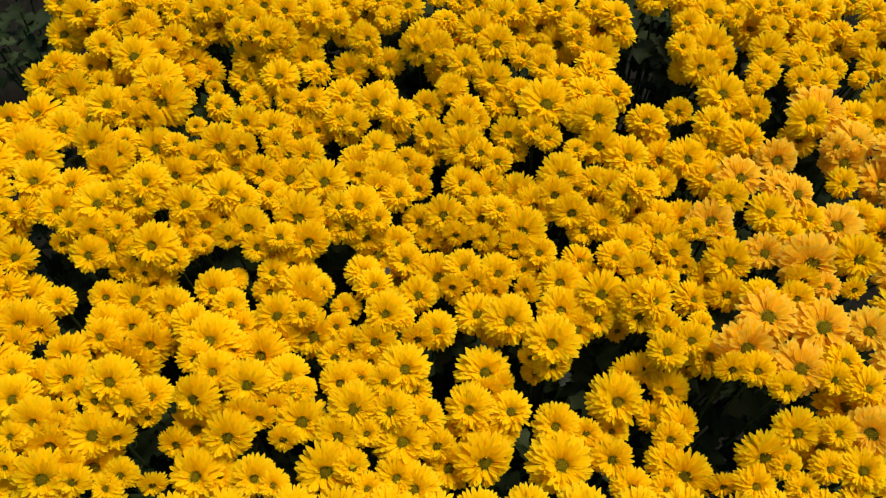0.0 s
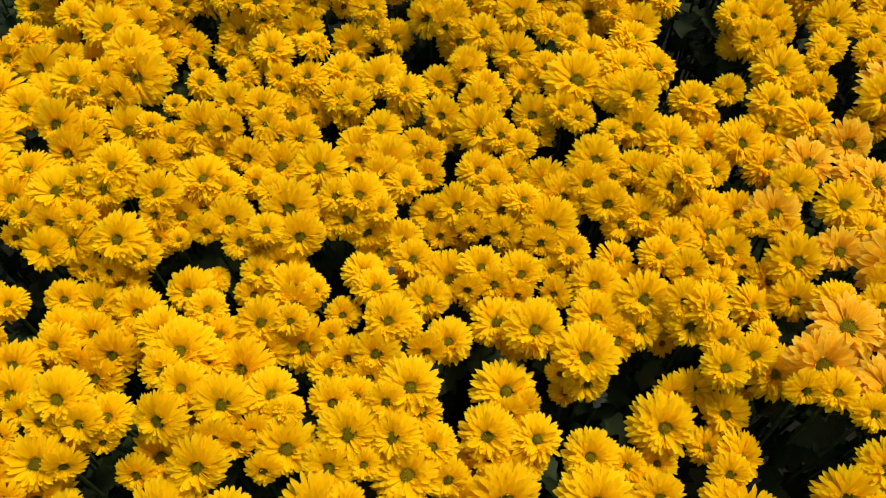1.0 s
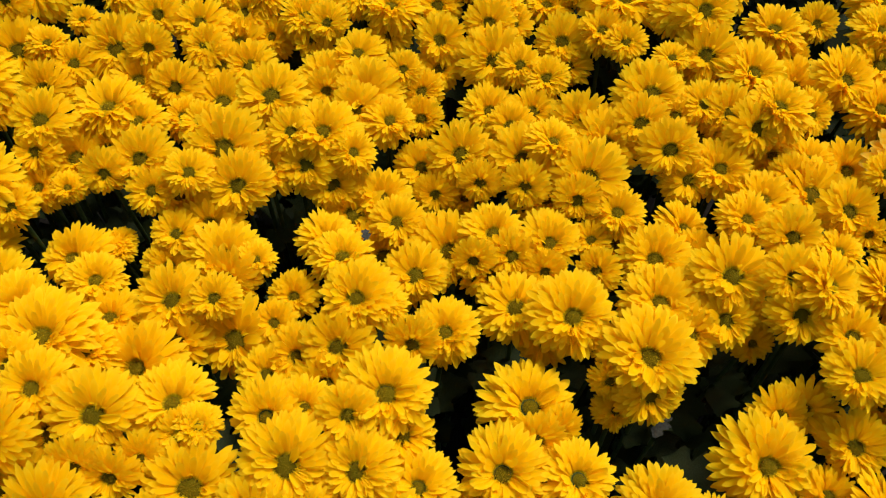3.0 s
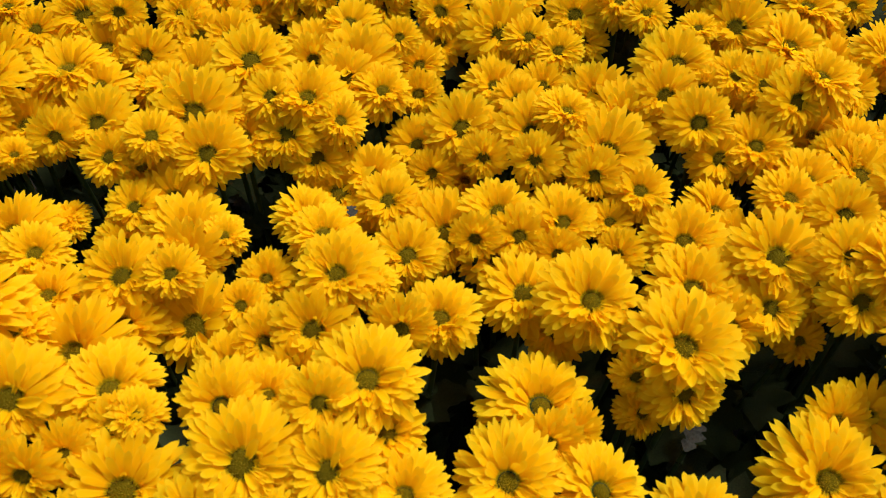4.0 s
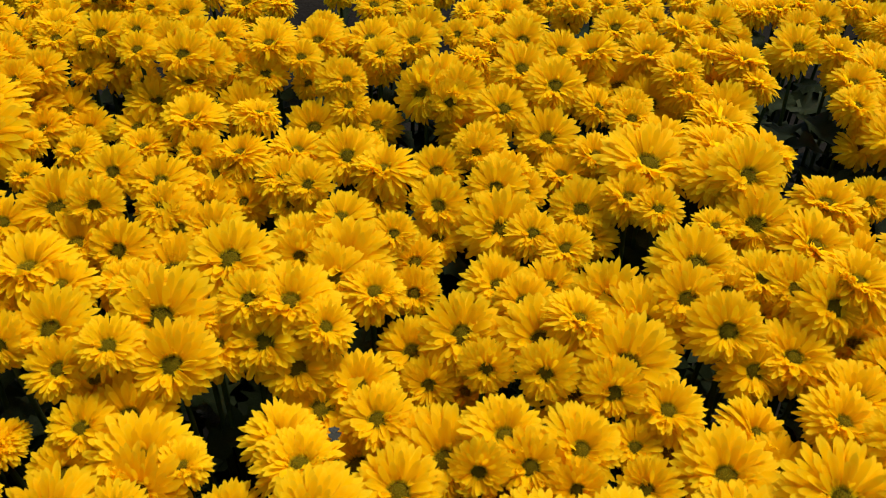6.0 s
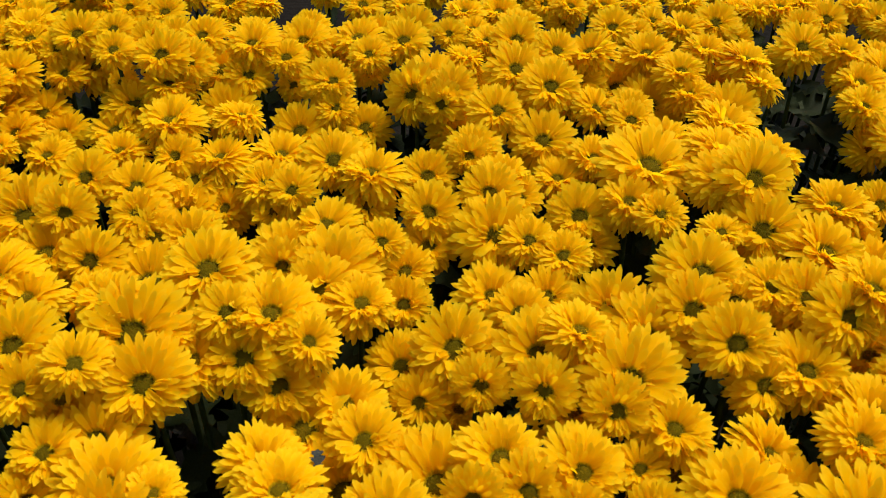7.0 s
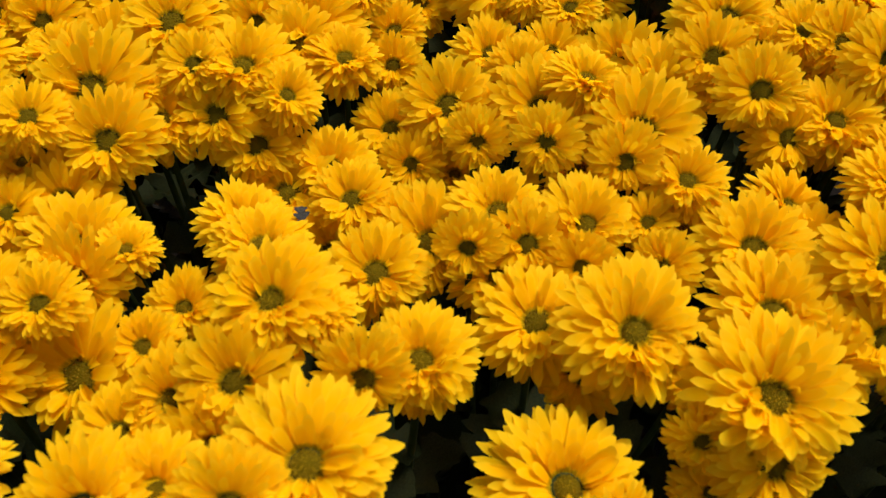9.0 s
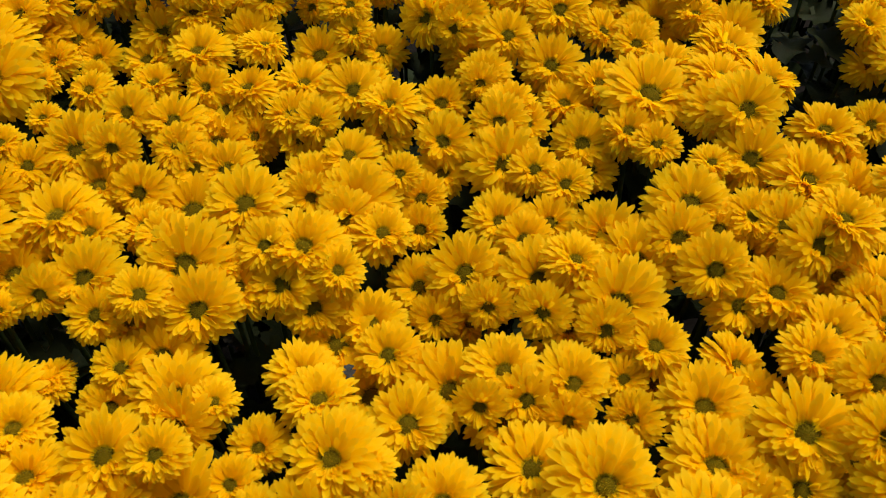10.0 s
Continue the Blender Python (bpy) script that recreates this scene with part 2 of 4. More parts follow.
def disc_mesh(seed, mat):
    """A low dome set with small florets in a spiral."""
    rng = random.Random(seed)
    bm = bmesh.new()
    rings, sides, radius = 4, 14, 0.25
    top = bm.verts.new((0, 0, -0.03))
    last = None
    for i in range(1, rings + 1):
        a = i / rings * 1.25
        ring = [bm.verts.new((radius * math.sin(a) * math.cos(k * 2 * math.pi / sides), radius * math.sin(a) * math.sin(k * 2 * math.pi / sides), -0.03 - 0.14 * (1 - math.cos(a)))) for k in range(sides)]
        for k in range(sides):
            if last is None:
                bm.faces.new((top, ring[k], ring[(k + 1) % sides]))
            else:
                bm.faces.new((last[k], ring[k], ring[(k + 1) % sides], last[(k + 1) % sides]))
        last = ring
    dome, count = len(bm.faces), 170
    for i in range(count):
        q = math.sqrt((i + 0.5) / count)
        a = q * 1.22
        turn = i * 2.39996 + rng.gauss(0, 0.12)
        c = Vector((radius * math.sin(a) * math.cos(turn), radius * math.sin(a) * math.sin(turn), -0.035 - 0.14 * (1 - math.cos(a))))
        up = Vector((math.sin(a) * math.cos(turn) * 0.7 + rng.gauss(0, 0.15), math.sin(a) * math.sin(turn) * 0.7 + rng.gauss(0, 0.15), 1.0)).normalized()
        side = up.orthogonal().normalized()
        other = up.cross(side)
        w, h = rng.uniform(0.011, 0.018), rng.uniform(0.006, 0.034) * (0.6 + 0.9 * q)
        foot_ring = [bm.verts.new(c + (side * math.cos(k * 1.5708) + other * math.sin(k * 1.5708)) * w) for k in range(4)]
        tip = bm.verts.new(c + up * h)
        for k in range(4):
            bm.faces.new((foot_ring[k], foot_ring[(k + 1) % 4], tip))
    me = finish("disc", bm, mat, smooth=False)
    me.materials.append(DISC_BED)
    for face in me.polygons:
        if face.index < dome:
            face.material_index = 1
    return me


def calyx_mesh():
    """The green cup of bracts under a head."""
    bm = bmesh.new()
    profile = [(0.30, -0.10), (0.27, -0.20), (0.17, -0.30), (0.07, -0.36)]
    rings = [[bm.verts.new((r * (1 + 0.08 * (k % 2)) * math.cos(k * math.pi / 8), r * (1 + 0.08 * (k % 2)) * math.sin(k * math.pi / 8), z)) for k in range(16)] for r, z in profile]
    for a, b in zip(rings, rings[1:]):
        for k in range(16):
            bm.faces.new((a[k], b[k], b[(k + 1) % 16], a[(k + 1) % 16]))
    return finish("calyx", bm, STEM)


def receptacle_mesh():
    """The fleshy cushion that a head's petals grow from."""
    bm = bmesh.new()
    profile = [(0.05, -0.05), (0.17, -0.08), (0.215, -0.14), (0.16, -0.20), (0.05, -0.22)]
    rings = [[bm.verts.new((r * math.cos(k * math.pi / 8), r * math.sin(k * math.pi / 8), z)) for k in range(16)] for r, z in profile]
    for a, b in zip(rings, rings[1:]):
        for k in range(16):
            bm.faces.new((a[k], b[k], b[(k + 1) % 16], a[(k + 1) % 16]))
    return finish("receptacle", bm, STEM)


def leaf_mesh(seed):
    """A lobed, toothed chrysanthemum leaf, 1 long, lying along +x and drooping at the tip."""
    rng = random.Random(seed)
    bm = bmesh.new()
    n = 22
    half = []
    for i in range(n + 1):
        s = i / n
        body = 0.34 * math.sin(math.pi * min(1.0, s * 0.93 + 0.04)) ** 0.75
        lobe = 0.32 + 0.68 * abs(math.sin(s * math.pi * 3.1 + 0.4)) ** 0.8
        tooth = 1.0 + 0.10 * math.sin(i * 2.6)
        half.append((s, body * lobe * tooth * (1.0 if s < 0.97 else 0.3)))
    droop = rng.uniform(0.25, 0.6)
    spine, left, right = [], [], []
    for s, w in half:
        z = 0.12 * s - droop * s * s * 0.6
        wave = 0.05 * math.sin(s * 14 + seed)
        spine.append(bm.verts.new((s, 0, z)))
        left.append(bm.verts.new((s + w * 0.35, w, z + 0.40 * w + wave)))
        right.append(bm.verts.new((s + w * 0.35, -w, z + 0.40 * w - wave)))
    for i in range(n):
        bm.faces.new((spine[i], spine[i + 1], left[i + 1], left[i]))
        bm.faces.new((spine[i + 1], spine[i], right[i], right[i + 1]))
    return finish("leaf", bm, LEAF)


def stem_mesh(base, top):
    """A tapering stalk from the crown of the plant to the back of a head."""
    bm = bmesh.new()
    base, top = Vector(base), Vector(top)
    knee = base.lerp(top, 0.45) + Vector((0, 0, 0.05))
    last = None
    for i in range(7):
        s = i / 6
        p = base * (1 - s) ** 2 + knee * 2 * s * (1 - s) + top * s * s
        r = 0.0032 - 0.0014 * s
        ring = [bm.verts.new(p + Vector((r * math.cos(k * math.pi / 3), r * math.sin(k * math.pi / 3), 0))) for k in range(6)]
        if last:
            for k in range(6):
                bm.faces.new((last[k], last[(k + 1) % 6], ring[(k + 1) % 6], ring[k]))
        last = ring
    return finish("stem", bm, STEM)


# ---- the ground ----
def ground():
    """One sheet of dark soil: fine and lumpy under the bed, running out to the horizon."""
    bm = bmesh.new()
    steps = [-600, -60, -12, -4, -1.6] + [-1.2 + 0.06 * i for i in range(41)] + [1.6, 4, 12, 60, 600]
    grid = []
    for y in steps:
        row = []
        for x in steps:
            near = abs(x) < 1.3 and abs(y) < 1.3
            z = 0.03 * noise.noise(Vector((x * 9, y * 9, 0.3))) + 0.015 * noise.noise(Vector((x * 31, y * 31, 5.1))) if near else 0.0
            row.append(bm.verts.new((x, y + 0.5, z)))
        grid.append(row)
    for a, b in zip(grid, grid[1:]):
        for j in range(len(steps) - 1):
            bm.faces.new((a[j], a[j + 1], b[j + 1], b[j]))
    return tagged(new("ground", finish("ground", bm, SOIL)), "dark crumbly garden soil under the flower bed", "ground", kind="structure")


ground()

# ---- the flower bed ----
HEADS = {
    ("gold", "open"): [petals_mesh("flower_head", "open", PETAL["gold"], 10 + k) for k in range(7)],
    ("gold", "full"): [petals_mesh("flower_head", "full", PETAL["gold"], 30 + k) for k in range(7)],
    ("apricot", "open"): [petals_mesh("flower_head", "broad", PETAL["apricot"], 50 + k) for k in range(4)],
    ("apricot", "full"): [petals_mesh("flower_head", "broad", PETAL["apricot"], 60 + k) for k in range(4)],
}
# loose petals of the blooms at the foot of the bed
SPLIT = {form: [[grid_mesh("petal", [g], PETAL["gold"]) for g in head_petals("wide_" + form, seed, 4)] for seed in seeds] for form, seeds in (("open", (71, 72, 73)), ("full", (81, 82, 83)))}
DISCS = {form: [disc_mesh(k, DISC[form]) for k in range(4)] for form in DISC}
CALYX, RECEPTACLE, LEAVES = calyx_mesh(), receptacle_mesh(), [leaf_mesh(k) for k in range(4)]
LABELS = {
    "gold": "bushy chrysanthemum plant crowded with golden yellow daisy-like blooms",
    "apricot": "chrysanthemum plant with large apricot-tinged yellow blooms over dark leaves",
}
DISC_LABELS = {"open": "dark olive green disc of florets", "full": "pale yellow-green disc of florets", "ripe": "olive brown disc of florets"}
DRY_LEAF = leaf_mesh(9)
DRY_LEAF.materials.clear()
DRY_LEAF.materials.append(DRY)
dice = random.Random(77)


def plant(colour, blooms):
    """A plant from its blooms: place, radius, degrees of lean from upright, heading of the lean, and form."""
    cx, cy = sum(b[0] for b in blooms) / len(blooms), sum(b[1] for b in blooms) / len(blooms)
    thing = tagged(new("chrysanthemum_plant"), LABELS[colour], "flower plant", "chrysanthemums in the bed")
    thing.location = (cx, cy, 0.0)
    for x, y, z, radius, lean, heading, form in blooms:
        at = Vector((x - cx, y - cy, z))
        face = pose(0, 0, 0, 0, 0, heading) @ pose(0, 0, 0, 0, lean, 0) @ pose(0, 0, 0, 0, 0, dice.gauss(0.75 * ((-90 - heading + 180) % 360 - 180), 20))
        seat = Matrix.Translation(at) @ face @ Matrix.Scale(radius, 4)
        if colour == "gold" and abs(x) < 0.12 and 0.24 < y < 0.325 and radius > 0.024:
            head = part("flower_head", RECEPTACLE, thing, seat)
            for petal in dice.choice(SPLIT[form]):
                part("petal", petal, head)
        else:
            head = part("flower_head", dice.choice(HEADS[colour, form]), thing, seat)
        core = "ripe" if colour == "apricot" else form
        part("disc", dice.choice(DISCS[core]), head, pose(0, 0, 0, 0, 0, dice.uniform(0, 360)) @ Matrix.Scale((1.08 if form == "open" else 0.74) * dice.uniform(0.86, 1.12) * (1.32 if colour == "apricot" else 1.0), 4), DISC_LABELS[core])
        part("calyx", CALYX, head)
        back = at + face.to_3x3() @ Vector((0, 0, -0.33 * radius))
        root = Vector((at.x * 0.35, at.y * 0.35, -0.02))
        stalk = part("stem", stem_mesh(root, back), thing, label="slender green stem")
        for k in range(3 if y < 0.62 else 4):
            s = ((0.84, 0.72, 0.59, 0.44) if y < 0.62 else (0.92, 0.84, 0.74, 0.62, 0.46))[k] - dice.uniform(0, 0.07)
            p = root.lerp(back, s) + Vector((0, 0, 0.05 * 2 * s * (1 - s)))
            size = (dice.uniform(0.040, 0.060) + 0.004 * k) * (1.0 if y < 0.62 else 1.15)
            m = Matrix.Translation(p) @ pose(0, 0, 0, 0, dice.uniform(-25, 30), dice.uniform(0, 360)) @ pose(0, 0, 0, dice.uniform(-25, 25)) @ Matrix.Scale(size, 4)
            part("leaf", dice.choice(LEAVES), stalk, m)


def leafy_shoot(x, y, height, count):
    """A young plant with no bloom yet: a few stalks thick with leaves."""
    thing = tagged(new("leafy_shoot"), "young chrysanthemum shoot with dark lobed leaves, not in bloom", "plant", "leafy shoots beside the bed")
    thing.location = (x, y, 0.0)
    for k in range(count):
        tip = Vector((dice.uniform(-0.07, 0.07), dice.uniform(-0.07, 0.07), height * dice.uniform(0.8, 1.0)))
        stalk = part("stem", stem_mesh((0, 0, -0.02), tip), thing, label="slender green stem")
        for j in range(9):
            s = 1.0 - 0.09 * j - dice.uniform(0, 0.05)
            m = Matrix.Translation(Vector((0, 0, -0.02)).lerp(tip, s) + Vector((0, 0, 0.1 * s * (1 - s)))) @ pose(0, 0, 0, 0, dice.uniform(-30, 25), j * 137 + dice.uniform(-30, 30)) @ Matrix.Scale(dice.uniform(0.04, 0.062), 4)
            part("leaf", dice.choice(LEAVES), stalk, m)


for x, y, height in ((-0.84, 1.09, 0.36), (-0.95, 1.16, 0.36)):
    leafy_shoot(x, y, height, 4)


def withered_shoot(x, y, height, size, heading):
    """A bare stalk that ends in one dry grey leaf."""
    thing = tagged(new("withered_shoot"), "bare stalk with one dry grey leaf among the blooms", "plant")
    thing.location = (x, y, 0.0)
    part("stem", stem_mesh((0.0, 0.0, -0.02), (0.0, 0.0, height)), thing)
    part("leaf", DRY_LEAF, thing, Matrix.Translation((0, 0, height)) @ pose(0, 0, 0, 0, -20, heading) @ Matrix.Scale(size, 4), "dry grey curled leaf")


withered_shoot(-0.067, 0.425, 0.517, 0.012, 100)
withered_shoot(-0.160, 0.493, 0.447, 0.020, 150)
withered_shoot(0.144, 0.308, 0.450, 0.022, 60)

plant("gold", [
    (-0.110, 0.580, 0.537, 0.0302, 20, -72, "full"),
    (-0.088, 0.600, 0.547, 0.0265, 15, -101, "open"),
    (-0.047, 0.575, 0.552, 0.0179, 36, -78, "open"),
    (-0.032, 0.578, 0.525, 0.0238, 35, -85, "open"),
    (-0.149, 0.537, 0.556, 0.0317, 22, -93, "open"),
    (-0.109, 0.558, 0.542, 0.0194, 56, -82, "open"),
    (-0.076, 0.554, 0.547, 0.0335, 27, -85, "full"),
    (-0.082, 0.536, 0.544, 0.0244, 38, -100, "open"),
    (-0.055, 0.529, 0.541, 0.0256, 16, -46, "full"),
    (-0.032, 0.552, 0.519, 0.0209, 41, -99, "open"),
    (-0.104, 0.504, 0.553, 0.0318, 12, -70, "full"),
    (-0.080, 0.490, 0.545, 0.0219, 34, -35, "full"),
])
plant("gold", [
    (0.186, 0.204, 0.502, 0.0253, 33, -97, "open"),
    (0.179, 0.226, 0.483, 0.0188, 10, -60, "full"),
    (0.194, 0.244, 0.476, 0.0217, 14, -103, "full"),
    (0.251, 0.225, 0.508, 0.0213, 35, -95, "open"),
    (0.246, 0.202, 0.502, 0.0257, 10, -78, "full"),
    (0.262, 0.186, 0.501, 0.0314, 35, -106, "open"),
    (0.240, 0.174, 0.501, 0.0193, 11, -119, "full"),
    (0.161, 0.236, 0.494, 0.0187, 25, -96, "open"),
    (0.204, 0.175, 0.500, 0.0249, 15, -113, "full"),
    (0.146, 0.144, 0.519, 0.0343, 8, -89, "full"),
    (0.205, 0.144, 0.519, 0.0312, 12, -112, "full"),
    (0.252, 0.141, 0.519, 0.0315, 21, -74, "open"),
])
plant("gold", [
    (-0.194, 0.364, 0.529, 0.0283, 28, -97, "open"),
    (-0.237, 0.355, 0.521, 0.0260, 9, -77, "full"),
    (-0.239, 0.325, 0.532, 0.0252, 12, -21, "full"),
    (-0.211, 0.319, 0.519, 0.0340, 24, -111, "full"),
    (-0.210, 0.270, 0.555, 0.0298, 34, -81, "open"),
    (-0.192, 0.342, 0.511, 0.0273, 38, -99, "open"),
    (-0.170, 0.285, 0.545, 0.0298, 7, -33, "full"),
    (-0.162, 0.263, 0.545, 0.0180, 31, -103, "open"),
    (-0.183, 0.251, 0.539, 0.0180, 43, -89, "open"),
    (-0.155, 0.349, 0.503, 0.0340, 32, -106, "open"),
    (-0.112, 0.276, 0.548, 0.0252, 25, -92, "full"),
    (-0.150, 0.269, 0.549, 0.0165, 13, -36, "full"),
    (-0.127, 0.359, 0.512, 0.0179, 24, -105, "open"),
    (-0.164, 0.364, 0.534, 0.0197, 26, -91, "open"),
])
plant("gold", [
    (0.039, 0.412, 0.523, 0.0214, 41, -92, "open"),
    (0.026, 0.408, 0.505, 0.0278, 14, -114, "full"),
    (0.063, 0.401, 0.520, 0.0172, 53, -98, "open"),
    (0.042, 0.372, 0.519, 0.0292, 17, -66, "open"),
    (0.077, 0.354, 0.539, 0.0340, 23, -81, "full"),
    (0.109, 0.356, 0.501, 0.0170, 20, -70, "open"),
    (0.011, 0.402, 0.530, 0.0177, 60, -92, "open"),
    (0.049, 0.302, 0.514, 0.0359, 3, -55, "full"),
    (0.061, 0.356, 0.501, 0.0271, 52, -95, "open"),
])
plant("gold", [
    (0.503, 0.533, 0.557, 0.0227, 32, -76, "open"),
    (0.514, 0.489, 0.550, 0.0254, 17, -108, "full"),
    (0.559, 0.474, 0.555, 0.0258, 5, 103, "full"),
    (0.543, 0.472, 0.537, 0.0340, 34, -77, "full"),
])
plant("gold", [
    (-0.387, 0.844, 0.586, 0.0267, 34, -86, "open"),
    (-0.381, 0.913, 0.584, 0.0274, 38, -87, "open"),
    (-0.416, 0.864, 0.596, 0.0242, 12, -94, "full"),
    (-0.346, 0.913, 0.581, 0.0258, 12, -109, "full"),
    (-0.481, 0.942, 0.582, 0.0249, 14, -57, "open"),
    (-0.416, 0.922, 0.592, 0.0239, 13, -97, "full"),
    (-0.359, 0.916, 0.601, 0.0236, 7, -134, "full"),
    (-0.442, 0.833, 0.592, 0.0218, 28, -68, "full"),
    (-0.455, 0.834, 0.556, 0.0340, 33, -87, "open"),
])
plant("gold", [
    (-0.456, 0.385, 0.529, 0.0227, 8, -51, "full"),
    (-0.407, 0.396, 0.516, 0.0234, 25, -77, "full"),
    (-0.487, 0.349, 0.538, 0.0334, 29, -88, "full"),
    (-0.463, 0.345, 0.536, 0.0223, 42, -113, "open"),
    (-0.514, 0.394, 0.542, 0.0243, 22, -156, "full"),
    (-0.400, 0.361, 0.517, 0.0275, 10, -80, "full"),
    (-0.505, 0.395, 0.513, 0.0340, 20, -104, "full"),
    (-0.485, 0.328, 0.536, 0.0206, 37, -108, "open"),
    (-0.479, 0.293, 0.539, 0.0253, 11, -65, "full"),
    (-0.456, 0.284, 0.525, 0.0295, 20, -88, "full"),
    (-0.398, 0.340, 0.526, 0.0254, 21, -98, "full"),
    (-0.429, 0.316, 0.530, 0.0264, 27, -73, "open"),
    (-0.412, 0.323, 0.508, 0.0340, 32, -75, "full"),
    (-0.528, 0.359, 0.544, 0.0307, 14, -124, "full"),
    (-0.510, 0.305, 0.541, 0.0335, 10, -155, "full"),
])
plant("gold", [
    (0.231, 0.953, 0.589, 0.0233, 16, -119, "full"),
    (0.283, 0.945, 0.585, 0.0256, 21, -33, "full"),
    (0.136, 1.000, 0.590, 0.0257, 6, -112, "full"),
    (0.169, 0.983, 0.598, 0.0230, 32, -97, "full"),
    (0.212, 0.985, 0.599, 0.0252, 15, -134, "full"),
    (0.272, 0.999, 0.593, 0.0243, 7, -104, "full"),
])
plant("gold", [
    (-0.366, 0.216, 0.553, 0.0316, 21, -100, "open"),
    (-0.339, 0.214, 0.553, 0.0202, 61, -66, "open"),
    (-0.408, 0.171, 0.551, 0.0328, 35, -80, "open"),
    (-0.384, 0.187, 0.551, 0.0179, 48, -89, "open"),
    (-0.369, 0.190, 0.527, 0.0340, 33, -75, "full"),
    (-0.378, 0.170, 0.547, 0.0210, 35, -83, "open"),
    (-0.332, 0.178, 0.543, 0.0199, 33, -80, "open"),
    (-0.302, 0.171, 0.529, 0.0171, 55, -81, "open"),
    (-0.346, 0.166, 0.541, 0.0185, 13, -89, "full"),
    (-0.391, 0.140, 0.530, 0.0270, 30, -82, "full"),
    (-0.346, 0.143, 0.530, 0.0270, 11, -61, "full"),
    (-0.430, 0.142, 0.531, 0.0257, 26, -103, "full"),
])
plant("gold", [
    (0.274, 0.435, 0.555, 0.0246, 34, -82, "open"),
    (0.230, 0.413, 0.552, 0.0235, 41, -95, "open"),
    (0.262, 0.407, 0.548, 0.0203, 1, 179, "full"),
    (0.297, 0.385, 0.533, 0.0274, 24, -11, "full"),
    (0.288, 0.422, 0.546, 0.0144, 60, -97, "open"),
    (0.342, 0.495, 0.582, 0.0247, 38, -95, "open"),
    (0.298, 0.456, 0.572, 0.0163, 37, -78, "open"),
    (0.332, 0.453, 0.561, 0.0208, 36, -91, "open"),
    (0.338, 0.421, 0.557, 0.0319, 30, -108, "open"),
    (0.317, 0.414, 0.530, 0.0228, 34, -66, "full"),
    (0.332, 0.385, 0.543, 0.0249, 40, -105, "open"),
])
plant("gold", [
    (-0.176, 0.794, 0.594, 0.0268, 22, -97, "full"),
    (-0.177, 0.777, 0.572, 0.0226, 39, -67, "open"),
    (-0.138, 0.821, 0.587, 0.0273, 29, -99, "full"),
    (-0.147, 0.788, 0.584, 0.0198, 34, -83, "open"),
    (-0.111, 0.769, 0.570, 0.0252, 44, -87, "open"),
    (-0.091, 0.832, 0.587, 0.0275, 18, -113, "open"),
    (-0.113, 0.822, 0.567, 0.0340, 40, -80, "open"),
    (-0.077, 0.792, 0.588, 0.0198, 31, -95, "open"),
    (-0.105, 0.768, 0.574, 0.0193, 30, -93, "open"),
    (-0.131, 0.739, 0.540, 0.0287, 41, -96, "open"),
    (-0.077, 0.752, 0.539, 0.0262, 36, -78, "open"),
    (-0.143, 0.786, 0.560, 0.0183, 39, -110, "open"),
    (-0.101, 0.752, 0.557, 0.0199, 32, -102, "open"),
    (-0.077, 0.799, 0.571, 0.0201, 38, -83, "open"),
])
plant("gold", [
    (-0.296, 0.802, 0.598, 0.0197, 32, -93, "open"),
    (-0.278, 0.756, 0.599, 0.0192, 34, -87, "open"),
    (-0.265, 0.744, 0.559, 0.0296, 20, -69, "open"),
    (-0.258, 0.776, 0.601, 0.0211, 41, -127, "open"),
    (-0.238, 0.750, 0.599, 0.0261, 36, -91, "open"),
    (-0.218, 0.753, 0.592, 0.0228, 40, -93, "open"),
    (-0.219, 0.796, 0.598, 0.0233, 28, -99, "open"),
    (-0.209, 0.806, 0.563, 0.0340, 33, -101, "full"),
    (-0.234, 0.745, 0.578, 0.0265, 12, -58, "full"),
    (-0.192, 0.750, 0.550, 0.0291, 42, -89, "open"),
    (-0.281, 0.761, 0.569, 0.0148, 42, -111, "open"),
    (-0.253, 0.821, 0.585, 0.0259, 29, -89, "open"),
    (-0.285, 0.816, 0.589, 0.0190, 40, -96, "open"),
    (-0.322, 0.833, 0.589, 0.0172, 33, -74, "full"),
    (-0.224, 0.841, 0.588, 0.0187, 13, -176, "full"),
])
plant("gold", [
    (-0.511, 0.534, 0.563, 0.0338, 14, -71, "full"),
    (-0.515, 0.494, 0.558, 0.0237, 22, -164, "full"),
    (-0.537, 0.489, 0.556, 0.0221, 34, -85, "open"),
    (-0.532, 0.476, 0.538, 0.0214, 24, -103, "open"),
    (-0.511, 0.432, 0.548, 0.0262, 32, -84, "open"),
    (-0.566, 0.517, 0.559, 0.0333, 21, -82, "open"),
    (-0.547, 0.455, 0.554, 0.0291, 40, -108, "open"),
    (-0.541, 0.401, 0.548, 0.0284, 30, -101, "open"),
    (-0.555, 0.489, 0.557, 0.0218, 22, -94, "open"),
])
